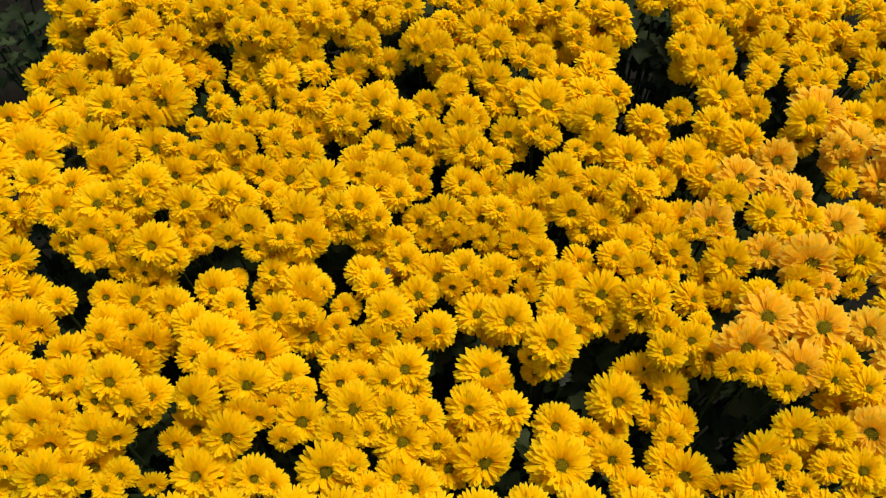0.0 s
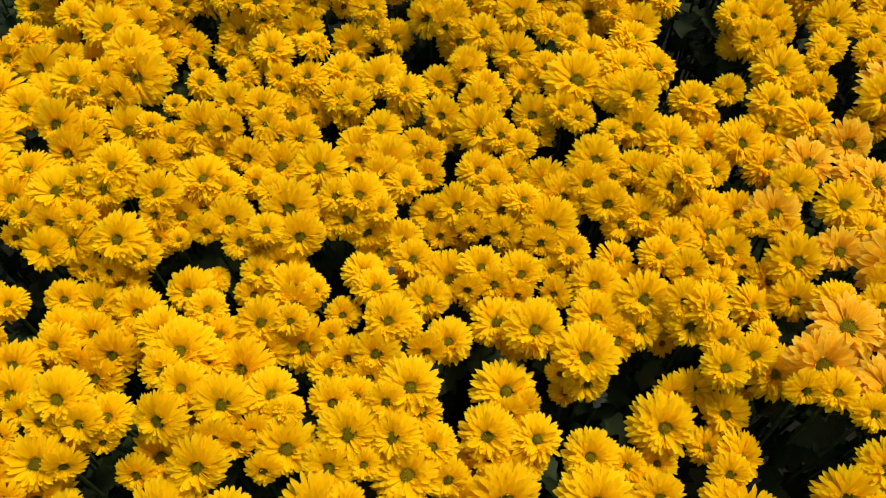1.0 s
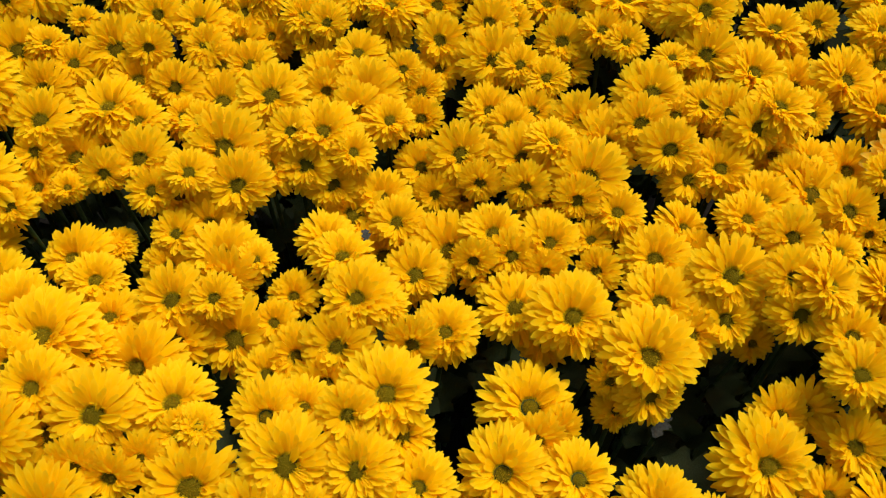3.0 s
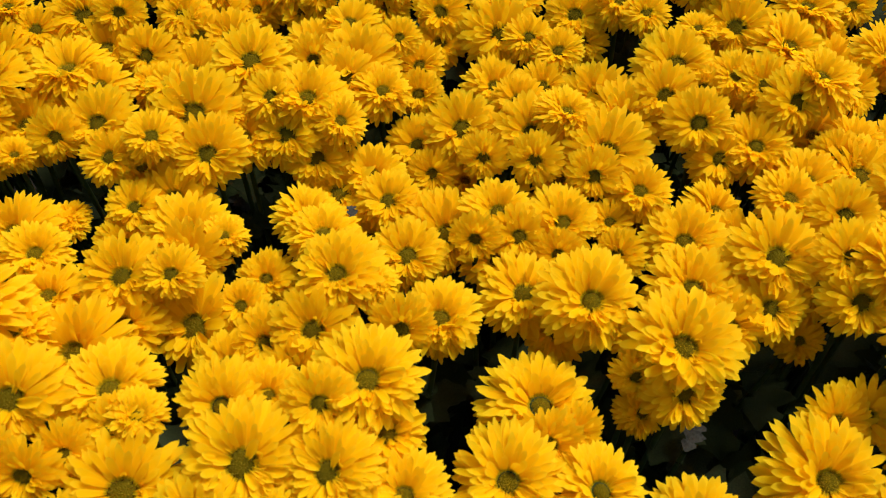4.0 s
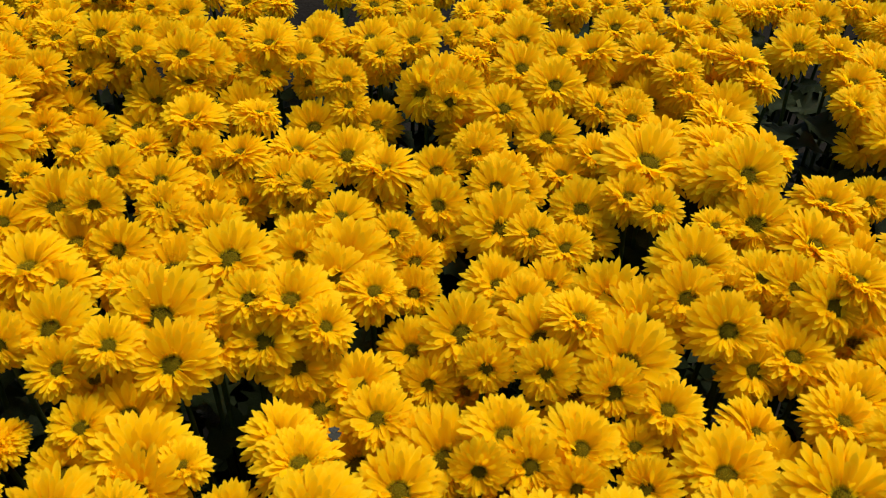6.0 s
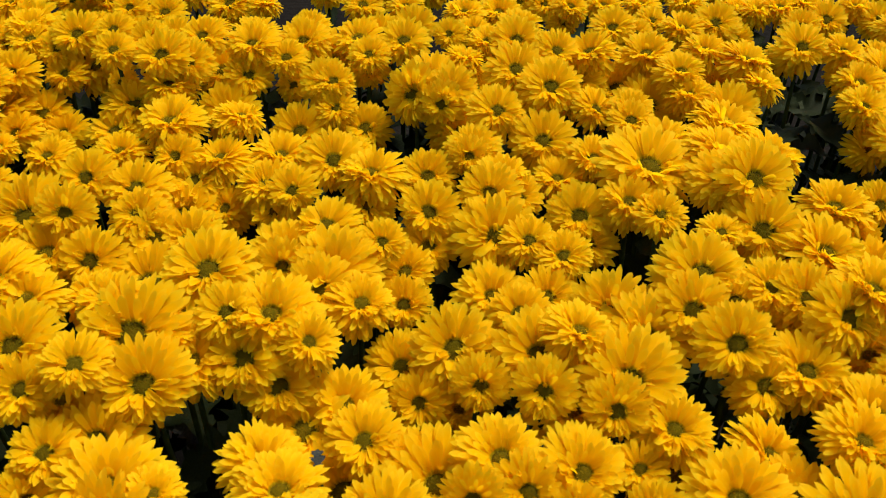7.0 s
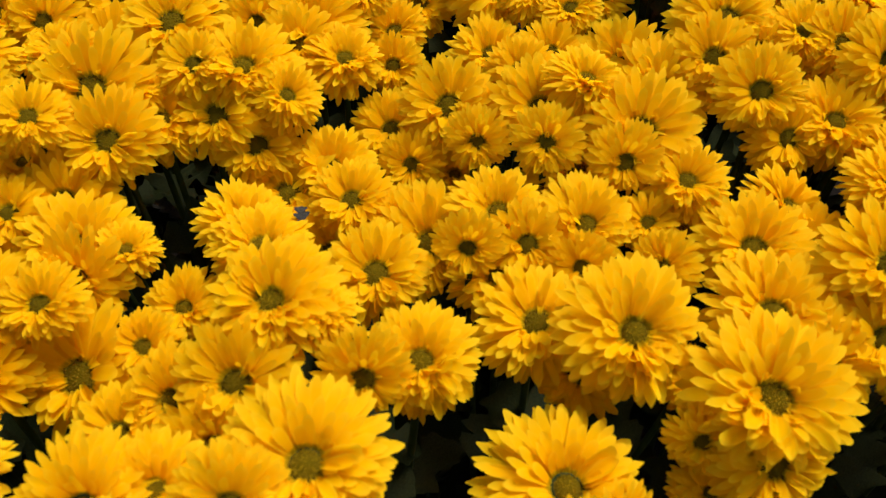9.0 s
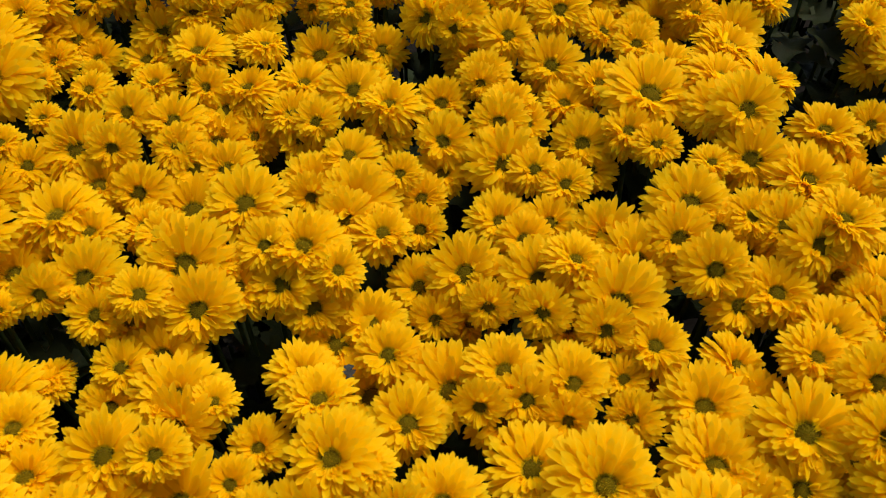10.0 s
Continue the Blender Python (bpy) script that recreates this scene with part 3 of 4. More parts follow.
plant("gold", [
    (-0.019, 0.618, 0.547, 0.0253, 40, -86, "open"),
    (-0.018, 0.603, 0.528, 0.0240, 42, -86, "open"),
    (0.033, 0.658, 0.556, 0.0261, 7, -108, "full"),
    (0.023, 0.631, 0.556, 0.0252, 40, -99, "open"),
    (0.046, 0.643, 0.545, 0.0216, 41, -69, "open"),
    (0.085, 0.617, 0.549, 0.0270, 39, -101, "open"),
    (0.029, 0.599, 0.542, 0.0333, 40, -80, "open"),
    (0.049, 0.590, 0.547, 0.0216, 21, -93, "open"),
    (0.092, 0.602, 0.536, 0.0216, 36, -100, "open"),
    (0.071, 0.578, 0.544, 0.0223, 23, -110, "open"),
    (0.025, 0.556, 0.527, 0.0277, 20, -86, "full"),
    (0.060, 0.551, 0.531, 0.0228, 33, -81, "open"),
    (0.041, 0.534, 0.532, 0.0218, 28, -99, "open"),
])
plant("gold", [
    (-0.463, 0.528, 0.564, 0.0304, 5, 178, "full"),
    (-0.469, 0.492, 0.561, 0.0331, 24, -67, "full"),
    (-0.417, 0.495, 0.571, 0.0320, 15, -55, "open"),
    (-0.367, 0.495, 0.572, 0.0258, 34, -89, "open"),
    (-0.361, 0.518, 0.584, 0.0313, 12, -83, "full"),
    (-0.450, 0.470, 0.563, 0.0217, 25, -119, "open"),
    (-0.398, 0.446, 0.549, 0.0295, 31, -109, "open"),
    (-0.424, 0.435, 0.548, 0.0263, 33, -85, "open"),
    (-0.390, 0.467, 0.563, 0.0204, 27, -91, "full"),
    (-0.389, 0.485, 0.545, 0.0340, 32, -70, "full"),
    (-0.462, 0.454, 0.543, 0.0173, 54, -85, "open"),
    (-0.388, 0.426, 0.529, 0.0205, 53, -92, "open"),
    (-0.393, 0.504, 0.578, 0.0187, 35, -91, "open"),
    (-0.420, 0.462, 0.560, 0.0217, 54, -93, "open"),
])
plant("gold", [
    (0.143, 0.876, 0.588, 0.0252, 32, -102, "open"),
    (0.167, 0.880, 0.581, 0.0190, 32, -89, "open"),
    (0.187, 0.906, 0.586, 0.0190, 25, -70, "open"),
    (0.144, 0.940, 0.588, 0.0230, 16, -91, "full"),
    (0.181, 0.940, 0.590, 0.0230, 8, -123, "full"),
    (0.205, 0.867, 0.594, 0.0245, 14, -92, "full"),
    (0.237, 0.875, 0.596, 0.0249, 34, -105, "open"),
    (0.260, 0.877, 0.580, 0.0190, 53, -85, "open"),
])
plant("gold", [
    (0.296, 0.934, 0.590, 0.0229, 9, -84, "full"),
    (0.319, 0.938, 0.593, 0.0241, 12, -89, "full"),
    (0.334, 0.910, 0.583, 0.0226, 35, -100, "open"),
    (0.363, 0.924, 0.586, 0.0264, 32, -85, "open"),
    (0.344, 0.944, 0.596, 0.0230, 16, -76, "full"),
    (0.414, 0.924, 0.587, 0.0228, 44, -93, "open"),
    (0.394, 0.939, 0.596, 0.0204, 10, -95, "full"),
    (0.384, 0.854, 0.580, 0.0233, 7, -85, "full"),
    (0.357, 0.923, 0.568, 0.0190, 57, -91, "open"),
    (0.323, 1.007, 0.595, 0.0258, 13, -109, "full"),
    (0.359, 0.982, 0.607, 0.0249, 6, -61, "full"),
    (0.401, 0.981, 0.606, 0.0236, 9, -70, "full"),
    (0.413, 0.889, 0.593, 0.0228, 11, -50, "full"),
    (0.426, 0.867, 0.552, 0.0340, 33, -95, "full"),
])
plant("gold", [
    (0.413, 0.219, 0.554, 0.0202, 28, -98, "open"),
    (0.409, 0.213, 0.519, 0.0340, 24, -73, "full"),
    (0.434, 0.183, 0.544, 0.0293, 12, -159, "full"),
    (0.403, 0.186, 0.539, 0.0215, 21, -86, "full"),
    (0.376, 0.168, 0.528, 0.0201, 10, -84, "full"),
    (0.489, 0.207, 0.533, 0.0310, 6, -42, "full"),
    (0.478, 0.167, 0.529, 0.0276, 15, -99, "full"),
    (0.393, 0.143, 0.527, 0.0299, 7, -39, "full"),
    (0.432, 0.147, 0.530, 0.0285, 15, -2, "full"),
])
plant("gold", [
    (-0.030, 0.507, 0.509, 0.0249, 34, -90, "open"),
    (0.001, 0.503, 0.530, 0.0291, 34, -103, "open"),
    (0.021, 0.498, 0.527, 0.0199, 34, -90, "open"),
    (0.016, 0.476, 0.528, 0.0188, 54, -92, "open"),
    (0.005, 0.490, 0.493, 0.0207, 17, -108, "full"),
    (-0.018, 0.481, 0.506, 0.0200, 53, -86, "open"),
    (-0.060, 0.473, 0.513, 0.0267, 18, -88, "full"),
    (-0.046, 0.447, 0.514, 0.0239, 23, -91, "open"),
    (-0.056, 0.429, 0.491, 0.0340, 38, -99, "open"),
    (-0.021, 0.441, 0.507, 0.0192, 31, -82, "full"),
    (-0.005, 0.428, 0.503, 0.0335, 35, -71, "open"),
    (-0.030, 0.396, 0.520, 0.0267, 21, -97, "open"),
])
plant("gold", [
    (0.220, 0.376, 0.558, 0.0230, 41, -94, "open"),
    (0.219, 0.383, 0.525, 0.0284, 29, -85, "open"),
    (0.243, 0.370, 0.559, 0.0283, 34, -37, "full"),
    (0.226, 0.356, 0.543, 0.0257, 43, -89, "open"),
    (0.255, 0.342, 0.542, 0.0236, 25, -102, "open"),
    (0.296, 0.346, 0.548, 0.0185, 19, -35, "full"),
    (0.214, 0.303, 0.503, 0.0224, 41, -89, "open"),
    (0.231, 0.308, 0.502, 0.0241, 37, -103, "open"),
    (0.199, 0.269, 0.504, 0.0367, 22, -89, "full"),
    (0.259, 0.284, 0.500, 0.0262, 36, -93, "open"),
    (0.241, 0.257, 0.485, 0.0218, 19, -77, "open"),
    (0.250, 0.313, 0.546, 0.0247, 23, -111, "open"),
    (0.278, 0.324, 0.551, 0.0232, 32, -100, "open"),
    (0.304, 0.315, 0.527, 0.0321, 27, -68, "full"),
    (0.290, 0.316, 0.493, 0.0204, 35, -70, "full"),
])
plant("gold", [
    (-0.049, 0.810, 0.594, 0.0252, 31, -102, "open"),
    (-0.137, 0.844, 0.590, 0.0220, 32, -89, "full"),
    (-0.097, 0.923, 0.585, 0.0242, 26, -79, "open"),
    (-0.074, 0.852, 0.583, 0.0247, 29, -96, "open"),
    (-0.043, 0.874, 0.582, 0.0253, 40, -94, "open"),
    (-0.053, 0.905, 0.592, 0.0222, 16, -93, "full"),
    (-0.010, 0.826, 0.595, 0.0167, 42, -93, "open"),
    (-0.138, 0.957, 0.588, 0.0238, 34, -88, "open"),
    (-0.077, 0.952, 0.596, 0.0245, 15, -84, "full"),
    (-0.030, 0.969, 0.591, 0.0250, 16, -106, "full"),
])
plant("gold", [
    (-0.551, 0.658, 0.544, 0.0367, 11, -115, "full"),
    (-0.532, 0.581, 0.552, 0.0417, 22, -94, "full"),
    (-0.561, 0.612, 0.544, 0.0298, 17, -113, "full"),
    (-0.585, 0.648, 0.543, 0.0243, 36, -98, "open"),
    (-0.575, 0.562, 0.563, 0.0336, 18, -128, "full"),
    (-0.598, 0.615, 0.562, 0.0331, 8, -18, "full"),
])
plant("gold", [
    (0.301, 0.825, 0.595, 0.0272, 37, -92, "open"),
    (0.342, 0.793, 0.579, 0.0253, 19, -118, "full"),
    (0.379, 0.814, 0.578, 0.0329, 22, -62, "open"),
    (0.416, 0.808, 0.576, 0.0201, 41, -53, "open"),
    (0.373, 0.756, 0.565, 0.0378, 34, -86, "full"),
    (0.355, 0.724, 0.561, 0.0293, 36, -102, "open"),
    (0.391, 0.737, 0.560, 0.0224, 57, -63, "open"),
    (0.367, 0.713, 0.556, 0.0178, 53, -85, "open"),
    (0.340, 0.829, 0.592, 0.0235, 23, -58, "full"),
    (0.376, 0.817, 0.573, 0.0238, 34, -93, "open"),
    (0.339, 0.815, 0.576, 0.0194, 35, -145, "full"),
    (0.329, 0.750, 0.577, 0.0231, 25, -75, "full"),
])
plant("gold", [
    (0.117, 0.616, 0.564, 0.0249, 20, -103, "full"),
    (0.135, 0.601, 0.564, 0.0202, 23, -102, "open"),
    (0.170, 0.581, 0.566, 0.0179, 11, -101, "open"),
    (0.199, 0.587, 0.563, 0.0303, 40, -102, "open"),
    (0.238, 0.575, 0.558, 0.0340, 18, -50, "full"),
    (0.095, 0.531, 0.539, 0.0280, 40, -107, "open"),
    (0.140, 0.519, 0.552, 0.0257, 42, -98, "open"),
    (0.114, 0.511, 0.538, 0.0340, 35, -88, "full"),
    (0.149, 0.543, 0.561, 0.0322, 27, -102, "open"),
    (0.190, 0.536, 0.558, 0.0220, 27, -93, "open"),
    (0.188, 0.522, 0.536, 0.0340, 20, -83, "open"),
    (0.168, 0.530, 0.551, 0.0206, 34, -94, "open"),
])
plant("gold", [
    (-0.530, 0.835, 0.556, 0.0282, 41, -100, "open"),
    (-0.565, 0.826, 0.524, 0.0340, 32, -104, "open"),
    (-0.524, 0.830, 0.527, 0.0340, 34, -81, "open"),
    (-0.569, 0.866, 0.550, 0.0288, 22, -80, "full"),
    (-0.475, 0.810, 0.563, 0.0277, 9, -117, "full"),
    (-0.479, 0.770, 0.559, 0.0237, 32, -50, "full"),
    (-0.482, 0.766, 0.523, 0.0340, 28, -101, "open"),
    (-0.528, 0.758, 0.527, 0.0242, 20, -67, "open"),
    (-0.555, 0.756, 0.534, 0.0305, 18, -146, "full"),
    (-0.571, 0.733, 0.523, 0.0340, 29, -94, "full"),
    (-0.505, 0.755, 0.532, 0.0240, 25, -84, "full"),
    (-0.487, 0.844, 0.560, 0.0245, 5, 63, "full"),
])
plant("gold", [
    (-0.216, 0.242, 0.546, 0.0207, 54, -87, "open"),
    (-0.196, 0.238, 0.543, 0.0192, 52, -91, "open"),
    (-0.227, 0.216, 0.544, 0.0306, 36, -99, "open"),
    (-0.288, 0.215, 0.522, 0.0216, 45, -91, "open"),
    (-0.261, 0.181, 0.526, 0.0348, 19, -125, "full"),
    (-0.237, 0.183, 0.522, 0.0248, 7, -174, "full"),
    (-0.198, 0.179, 0.526, 0.0261, 26, -67, "full"),
    (-0.178, 0.173, 0.525, 0.0191, 10, -63, "full"),
    (-0.152, 0.236, 0.535, 0.0313, 26, -76, "open"),
    (-0.169, 0.216, 0.539, 0.0180, 53, -85, "open"),
    (-0.279, 0.136, 0.527, 0.0292, 31, -101, "full"),
    (-0.223, 0.142, 0.526, 0.0306, 8, -125, "full"),
    (-0.153, 0.146, 0.527, 0.0292, 8, -78, "full"),
])
plant("gold", [
    (-0.186, 0.437, 0.518, 0.0285, 40, -94, "open"),
    (-0.117, 0.483, 0.537, 0.0280, 35, -109, "open"),
    (-0.097, 0.476, 0.523, 0.0256, 33, -74, "open"),
    (-0.082, 0.461, 0.505, 0.0340, 16, -114, "open"),
    (-0.164, 0.458, 0.539, 0.0288, 40, -87, "open"),
    (-0.156, 0.492, 0.546, 0.0175, 19, -22, "full"),
    (-0.147, 0.483, 0.534, 0.0291, 21, -69, "full"),
    (-0.096, 0.432, 0.515, 0.0257, 15, -14, "full"),
    (-0.170, 0.410, 0.519, 0.0344, 10, -45, "full"),
    (-0.165, 0.391, 0.514, 0.0257, 54, -105, "open"),
    (-0.118, 0.386, 0.504, 0.0214, 22, -99, "full"),
    (-0.083, 0.409, 0.524, 0.0269, 3, -41, "full"),
    (-0.128, 0.500, 0.555, 0.0210, 29, -99, "open"),
    (-0.145, 0.407, 0.520, 0.0180, 13, -19, "full"),
])
plant("gold", [
    (-0.276, 0.871, 0.589, 0.0220, 35, -92, "open"),
    (-0.306, 0.866, 0.594, 0.0193, 38, -91, "open"),
    (-0.228, 0.917, 0.584, 0.0275, 28, -104, "open"),
    (-0.185, 0.841, 0.585, 0.0287, 6, -48, "full"),
    (-0.189, 0.902, 0.591, 0.0193, 7, -27, "full"),
    (-0.321, 0.933, 0.592, 0.0232, 23, -93, "open"),
    (-0.267, 0.930, 0.592, 0.0241, 17, -87, "full"),
    (-0.217, 0.942, 0.597, 0.0230, 16, -70, "full"),
])
plant("gold", [
    (0.271, 0.640, 0.551, 0.0307, 9, -96, "full"),
    (0.323, 0.669, 0.533, 0.0222, 41, -88, "open"),
    (0.286, 0.623, 0.530, 0.0217, 56, -84, "open"),
    (0.288, 0.595, 0.524, 0.0311, 37, -72, "full"),
    (0.384, 0.689, 0.548, 0.0371, 19, -76, "open"),
    (0.355, 0.626, 0.562, 0.0287, 18, -77, "full"),
    (0.353, 0.601, 0.546, 0.0322, 25, -92, "open"),
    (0.316, 0.576, 0.550, 0.0324, 32, -52, "open"),
    (0.345, 0.558, 0.537, 0.0303, 16, -80, "full"),
    (0.398, 0.604, 0.555, 0.0311, 23, -62, "full"),
    (0.427, 0.669, 0.539, 0.0220, 35, -95, "open"),
    (0.403, 0.665, 0.531, 0.0340, 35, -86, "full"),
    (0.338, 0.735, 0.545, 0.0222, 30, -85, "full"),
])
plant("gold", [
    (-0.275, 0.525, 0.553, 0.0336, 7, -109, "full"),
    (-0.224, 0.535, 0.534, 0.0227, 15, -82, "full"),
    (-0.252, 0.517, 0.546, 0.0246, 15, -74, "full"),
    (-0.274, 0.497, 0.535, 0.0212, 28, -103, "open"),
    (-0.238, 0.473, 0.549, 0.0278, 35, -94, "open"),
    (-0.178, 0.486, 0.549, 0.0354, 36, -83, "open"),
    (-0.197, 0.459, 0.553, 0.0206, 24, -60, "open"),
    (-0.226, 0.452, 0.539, 0.0216, 36, -90, "open"),
    (-0.213, 0.461, 0.522, 0.0236, 20, -103, "full"),
    (-0.261, 0.460, 0.547, 0.0200, 56, -81, "open"),
    (-0.208, 0.427, 0.520, 0.0214, 25, -84, "open"),
    (-0.213, 0.409, 0.504, 0.0227, 34, -65, "full"),
    (-0.257, 0.429, 0.509, 0.0154, 2, -163, "full"),
    (-0.198, 0.506, 0.558, 0.0220, 11, -122, "full"),
    (-0.255, 0.421, 0.508, 0.0153, 3, -11, "full"),
])
plant("gold", [
    (-0.419, 0.790, 0.573, 0.0273, 35, -91, "full"),
    (-0.428, 0.773, 0.575, 0.0243, 36, -114, "open"),
    (-0.376, 0.769, 0.571, 0.0252, 33, -102, "full"),
    (-0.373, 0.807, 0.585, 0.0226, 21, -79, "open"),
    (-0.379, 0.825, 0.592, 0.0245, 13, -75, "full"),
    (-0.329, 0.804, 0.592, 0.0252, 38, -79, "open"),
    (-0.320, 0.804, 0.564, 0.0340, 34, -107, "full"),
    (-0.347, 0.799, 0.580, 0.0218, 39, -93, "open"),
    (-0.355, 0.760, 0.538, 0.0249, 39, -77, "open"),
    (-0.335, 0.748, 0.528, 0.0237, 25, -108, "full"),
    (-0.403, 0.822, 0.574, 0.0282, 37, -72, "open"),
    (-0.386, 0.744, 0.572, 0.0231, 36, -106, "open"),
    (-0.362, 0.726, 0.538, 0.0224, 32, -108, "full"),
    (-0.387, 0.750, 0.546, 0.0340, 33, -85, "open"),
    (-0.339, 0.785, 0.564, 0.0210, 35, -96, "open"),
    (-0.416, 0.821, 0.582, 0.0202, 22, -75, "open"),
    (-0.425, 0.784, 0.575, 0.0163, 25, -85, "full"),
])
plant("gold", [
    (-0.083, 0.693, 0.549, 0.0229, 6, -74, "full"),
    (-0.135, 0.689, 0.549, 0.0285, 10, -50, "full"),
    (-0.090, 0.664, 0.559, 0.0271, 36, -80, "open"),
    (-0.061, 0.643, 0.564, 0.0291, 3, -108, "full"),
    (-0.062, 0.628, 0.544, 0.0223, 31, -73, "open"),
    (-0.138, 0.648, 0.548, 0.0296, 11, -100, "full"),
    (-0.116, 0.633, 0.551, 0.0212, 37, -98, "open"),
    (-0.131, 0.631, 0.536, 0.0240, 43, -107, "open"),
])
plant("gold", [
    (-0.352, 0.509, 0.563, 0.0206, 38, -77, "open"),
    (-0.316, 0.499, 0.561, 0.0273, 32, -89, "open"),
    (-0.298, 0.490, 0.531, 0.0340, 20, -103, "full"),
    (-0.320, 0.481, 0.546, 0.0211, 39, -96, "open"),
    (-0.320, 0.463, 0.527, 0.0225, 22, -103, "full"),
    (-0.348, 0.444, 0.558, 0.0331, 21, -92, "full"),
    (-0.324, 0.433, 0.541, 0.0209, 30, -89, "open"),
    (-0.295, 0.461, 0.530, 0.0149, 25, -58, "full"),
    (-0.372, 0.393, 0.513, 0.0297, 24, -102, "open"),
    (-0.325, 0.378, 0.521, 0.0292, 27, -91, "full"),
    (-0.322, 0.352, 0.510, 0.0340, 16, -90, "full"),
    (-0.279, 0.404, 0.518, 0.0300, 21, -107, "full"),
    (-0.250, 0.380, 0.529, 0.0235, 24, -31, "full"),
    (-0.358, 0.419, 0.533, 0.0171, 50, -90, "open"),
    (-0.352, 0.413, 0.515, 0.0306, 17, -113, "full"),
])
plant("gold", [
    (-0.461, 0.256, 0.553, 0.0303, 16, -73, "full"),
    (-0.407, 0.278, 0.553, 0.0280, 26, -82, "open"),
    (-0.390, 0.261, 0.558, 0.0179, 40, -85, "open"),
    (-0.367, 0.250, 0.564, 0.0190, 35, -85, "open"),
    (-0.356, 0.243, 0.543, 0.0340, 39, -96, "open"),
    (-0.429, 0.228, 0.558, 0.0304, 26, -100, "full"),
    (-0.403, 0.226, 0.557, 0.0148, 40, -84, "open"),
    (-0.411, 0.206, 0.545, 0.0340, 39, -79, "full"),
    (-0.450, 0.215, 0.556, 0.0188, 23, -104, "open"),
    (-0.447, 0.199, 0.532, 0.0340, 29, -79, "full"),
    (-0.401, 0.239, 0.559, 0.0170, 36, -93, "open"),
    (-0.447, 0.184, 0.554, 0.0172, 32, -102, "full"),
    (-0.494, 0.245, 0.536, 0.0303, 13, -79, "full"),
    (-0.474, 0.206, 0.537, 0.0254, 22, -80, "full"),
    (-0.469, 0.165, 0.531, 0.0288, 12, -74, "full"),
])
plant("gold", [
    (0.423, 0.275, 0.558, 0.0222, 34, -82, "open"),
    (0.440, 0.297, 0.560, 0.0281, 10, 17, "full"),
    (0.457, 0.266, 0.558, 0.0277, 22, -46, "full"),
    (0.442, 0.256, 0.528, 0.0340, 26, -88, "full"),
    (0.532, 0.358, 0.545, 0.0409, 7, -101, "full"),
])
plant("gold", [
    (-0.366, 0.356, 0.517, 0.0238, 35, -87, "open"),
    (-0.284, 0.348, 0.545, 0.0264, 42, -24, "full"),
    (-0.351, 0.267, 0.576, 0.0312, 22, -82, "full"),
    (-0.330, 0.248, 0.566, 0.0224, 37, -93, "open"),
    (-0.341, 0.332, 0.517, 0.0285, 43, -89, "open"),
    (-0.377, 0.325, 0.515, 0.0210, 43, -84, "open"),
    (-0.359, 0.311, 0.505, 0.0340, 36, -110, "open"),
    (-0.263, 0.325, 0.548, 0.0388, 8, -74, "full"),
    (-0.275, 0.304, 0.547, 0.0230, 35, -84, "open"),
    (-0.250, 0.285, 0.559, 0.0269, 18, -103, "full"),
    (-0.242, 0.265, 0.535, 0.0340, 36, -109, "open"),
    (-0.267, 0.254, 0.555, 0.0295, 38, -114, "open"),
    (-0.271, 0.232, 0.519, 0.0340, 20, -116, "open"),
    (-0.312, 0.259, 0.555, 0.0249, 9, -64, "full"),
    (-0.315, 0.239, 0.543, 0.0166, 56, -80, "open"),
])
plant("gold", [
    (-0.006, 0.215, 0.518, 0.0224, 38, -85, "open"),
    (0.007, 0.198, 0.493, 0.0340, 18, -103, "full"),
    (0.051, 0.276, 0.518, 0.0202, 52, -86, "open"),
    (0.067, 0.284, 0.512, 0.0204, 63, -53, "open"),
    (0.029, 0.253, 0.526, 0.0304, 24, -81, "full"),
    (0.033, 0.237, 0.512, 0.0214, 28, -92, "open"),
    (0.018, 0.228, 0.493, 0.0310, 21, -76, "full"),
    (0.076, 0.254, 0.519, 0.0283, 9, -12, "full"),
    (0.069, 0.234, 0.506, 0.0175, 31, -82, "open"),
    (0.050, 0.224, 0.504, 0.0328, 19, -92, "full"),
    (0.046, 0.197, 0.513, 0.0357, 38, -76, "open"),
    (0.126, 0.242, 0.502, 0.0300, 11, -133, "full"),
    (0.130, 0.199, 0.502, 0.0415, 11, -67, "full"),
    (-0.008, 0.142, 0.524, 0.0323, 7, 31, "full"),
    (0.038, 0.140, 0.524, 0.0308, 20, -82, "full"),
    (0.088, 0.148, 0.524, 0.0270, 24, -97, "full"),
])
plant("gold", [
    (0.049, 0.493, 0.537, 0.0297, 37, -91, "open"),
    (0.097, 0.472, 0.541, 0.0341, 35, -84, "open"),
    (0.118, 0.450, 0.530, 0.0251, 16, -93, "full"),
    (0.123, 0.443, 0.500, 0.0288, 20, -80, "full"),
    (0.071, 0.498, 0.554, 0.0235, 10, -30, "full"),
    (0.049, 0.465, 0.538, 0.0203, 49, -101, "open"),
    (0.069, 0.475, 0.513, 0.0294, 16, -100, "full"),
    (0.088, 0.455, 0.535, 0.0213, 56, -81, "open"),
    (0.026, 0.432, 0.525, 0.0288, 10, -110, "full"),
    (0.067, 0.423, 0.526, 0.0274, 29, -71, "full"),
    (0.099, 0.433, 0.517, 0.0174, 26, -103, "open"),
    (0.099, 0.405, 0.518, 0.0195, 39, -152, "open"),
])
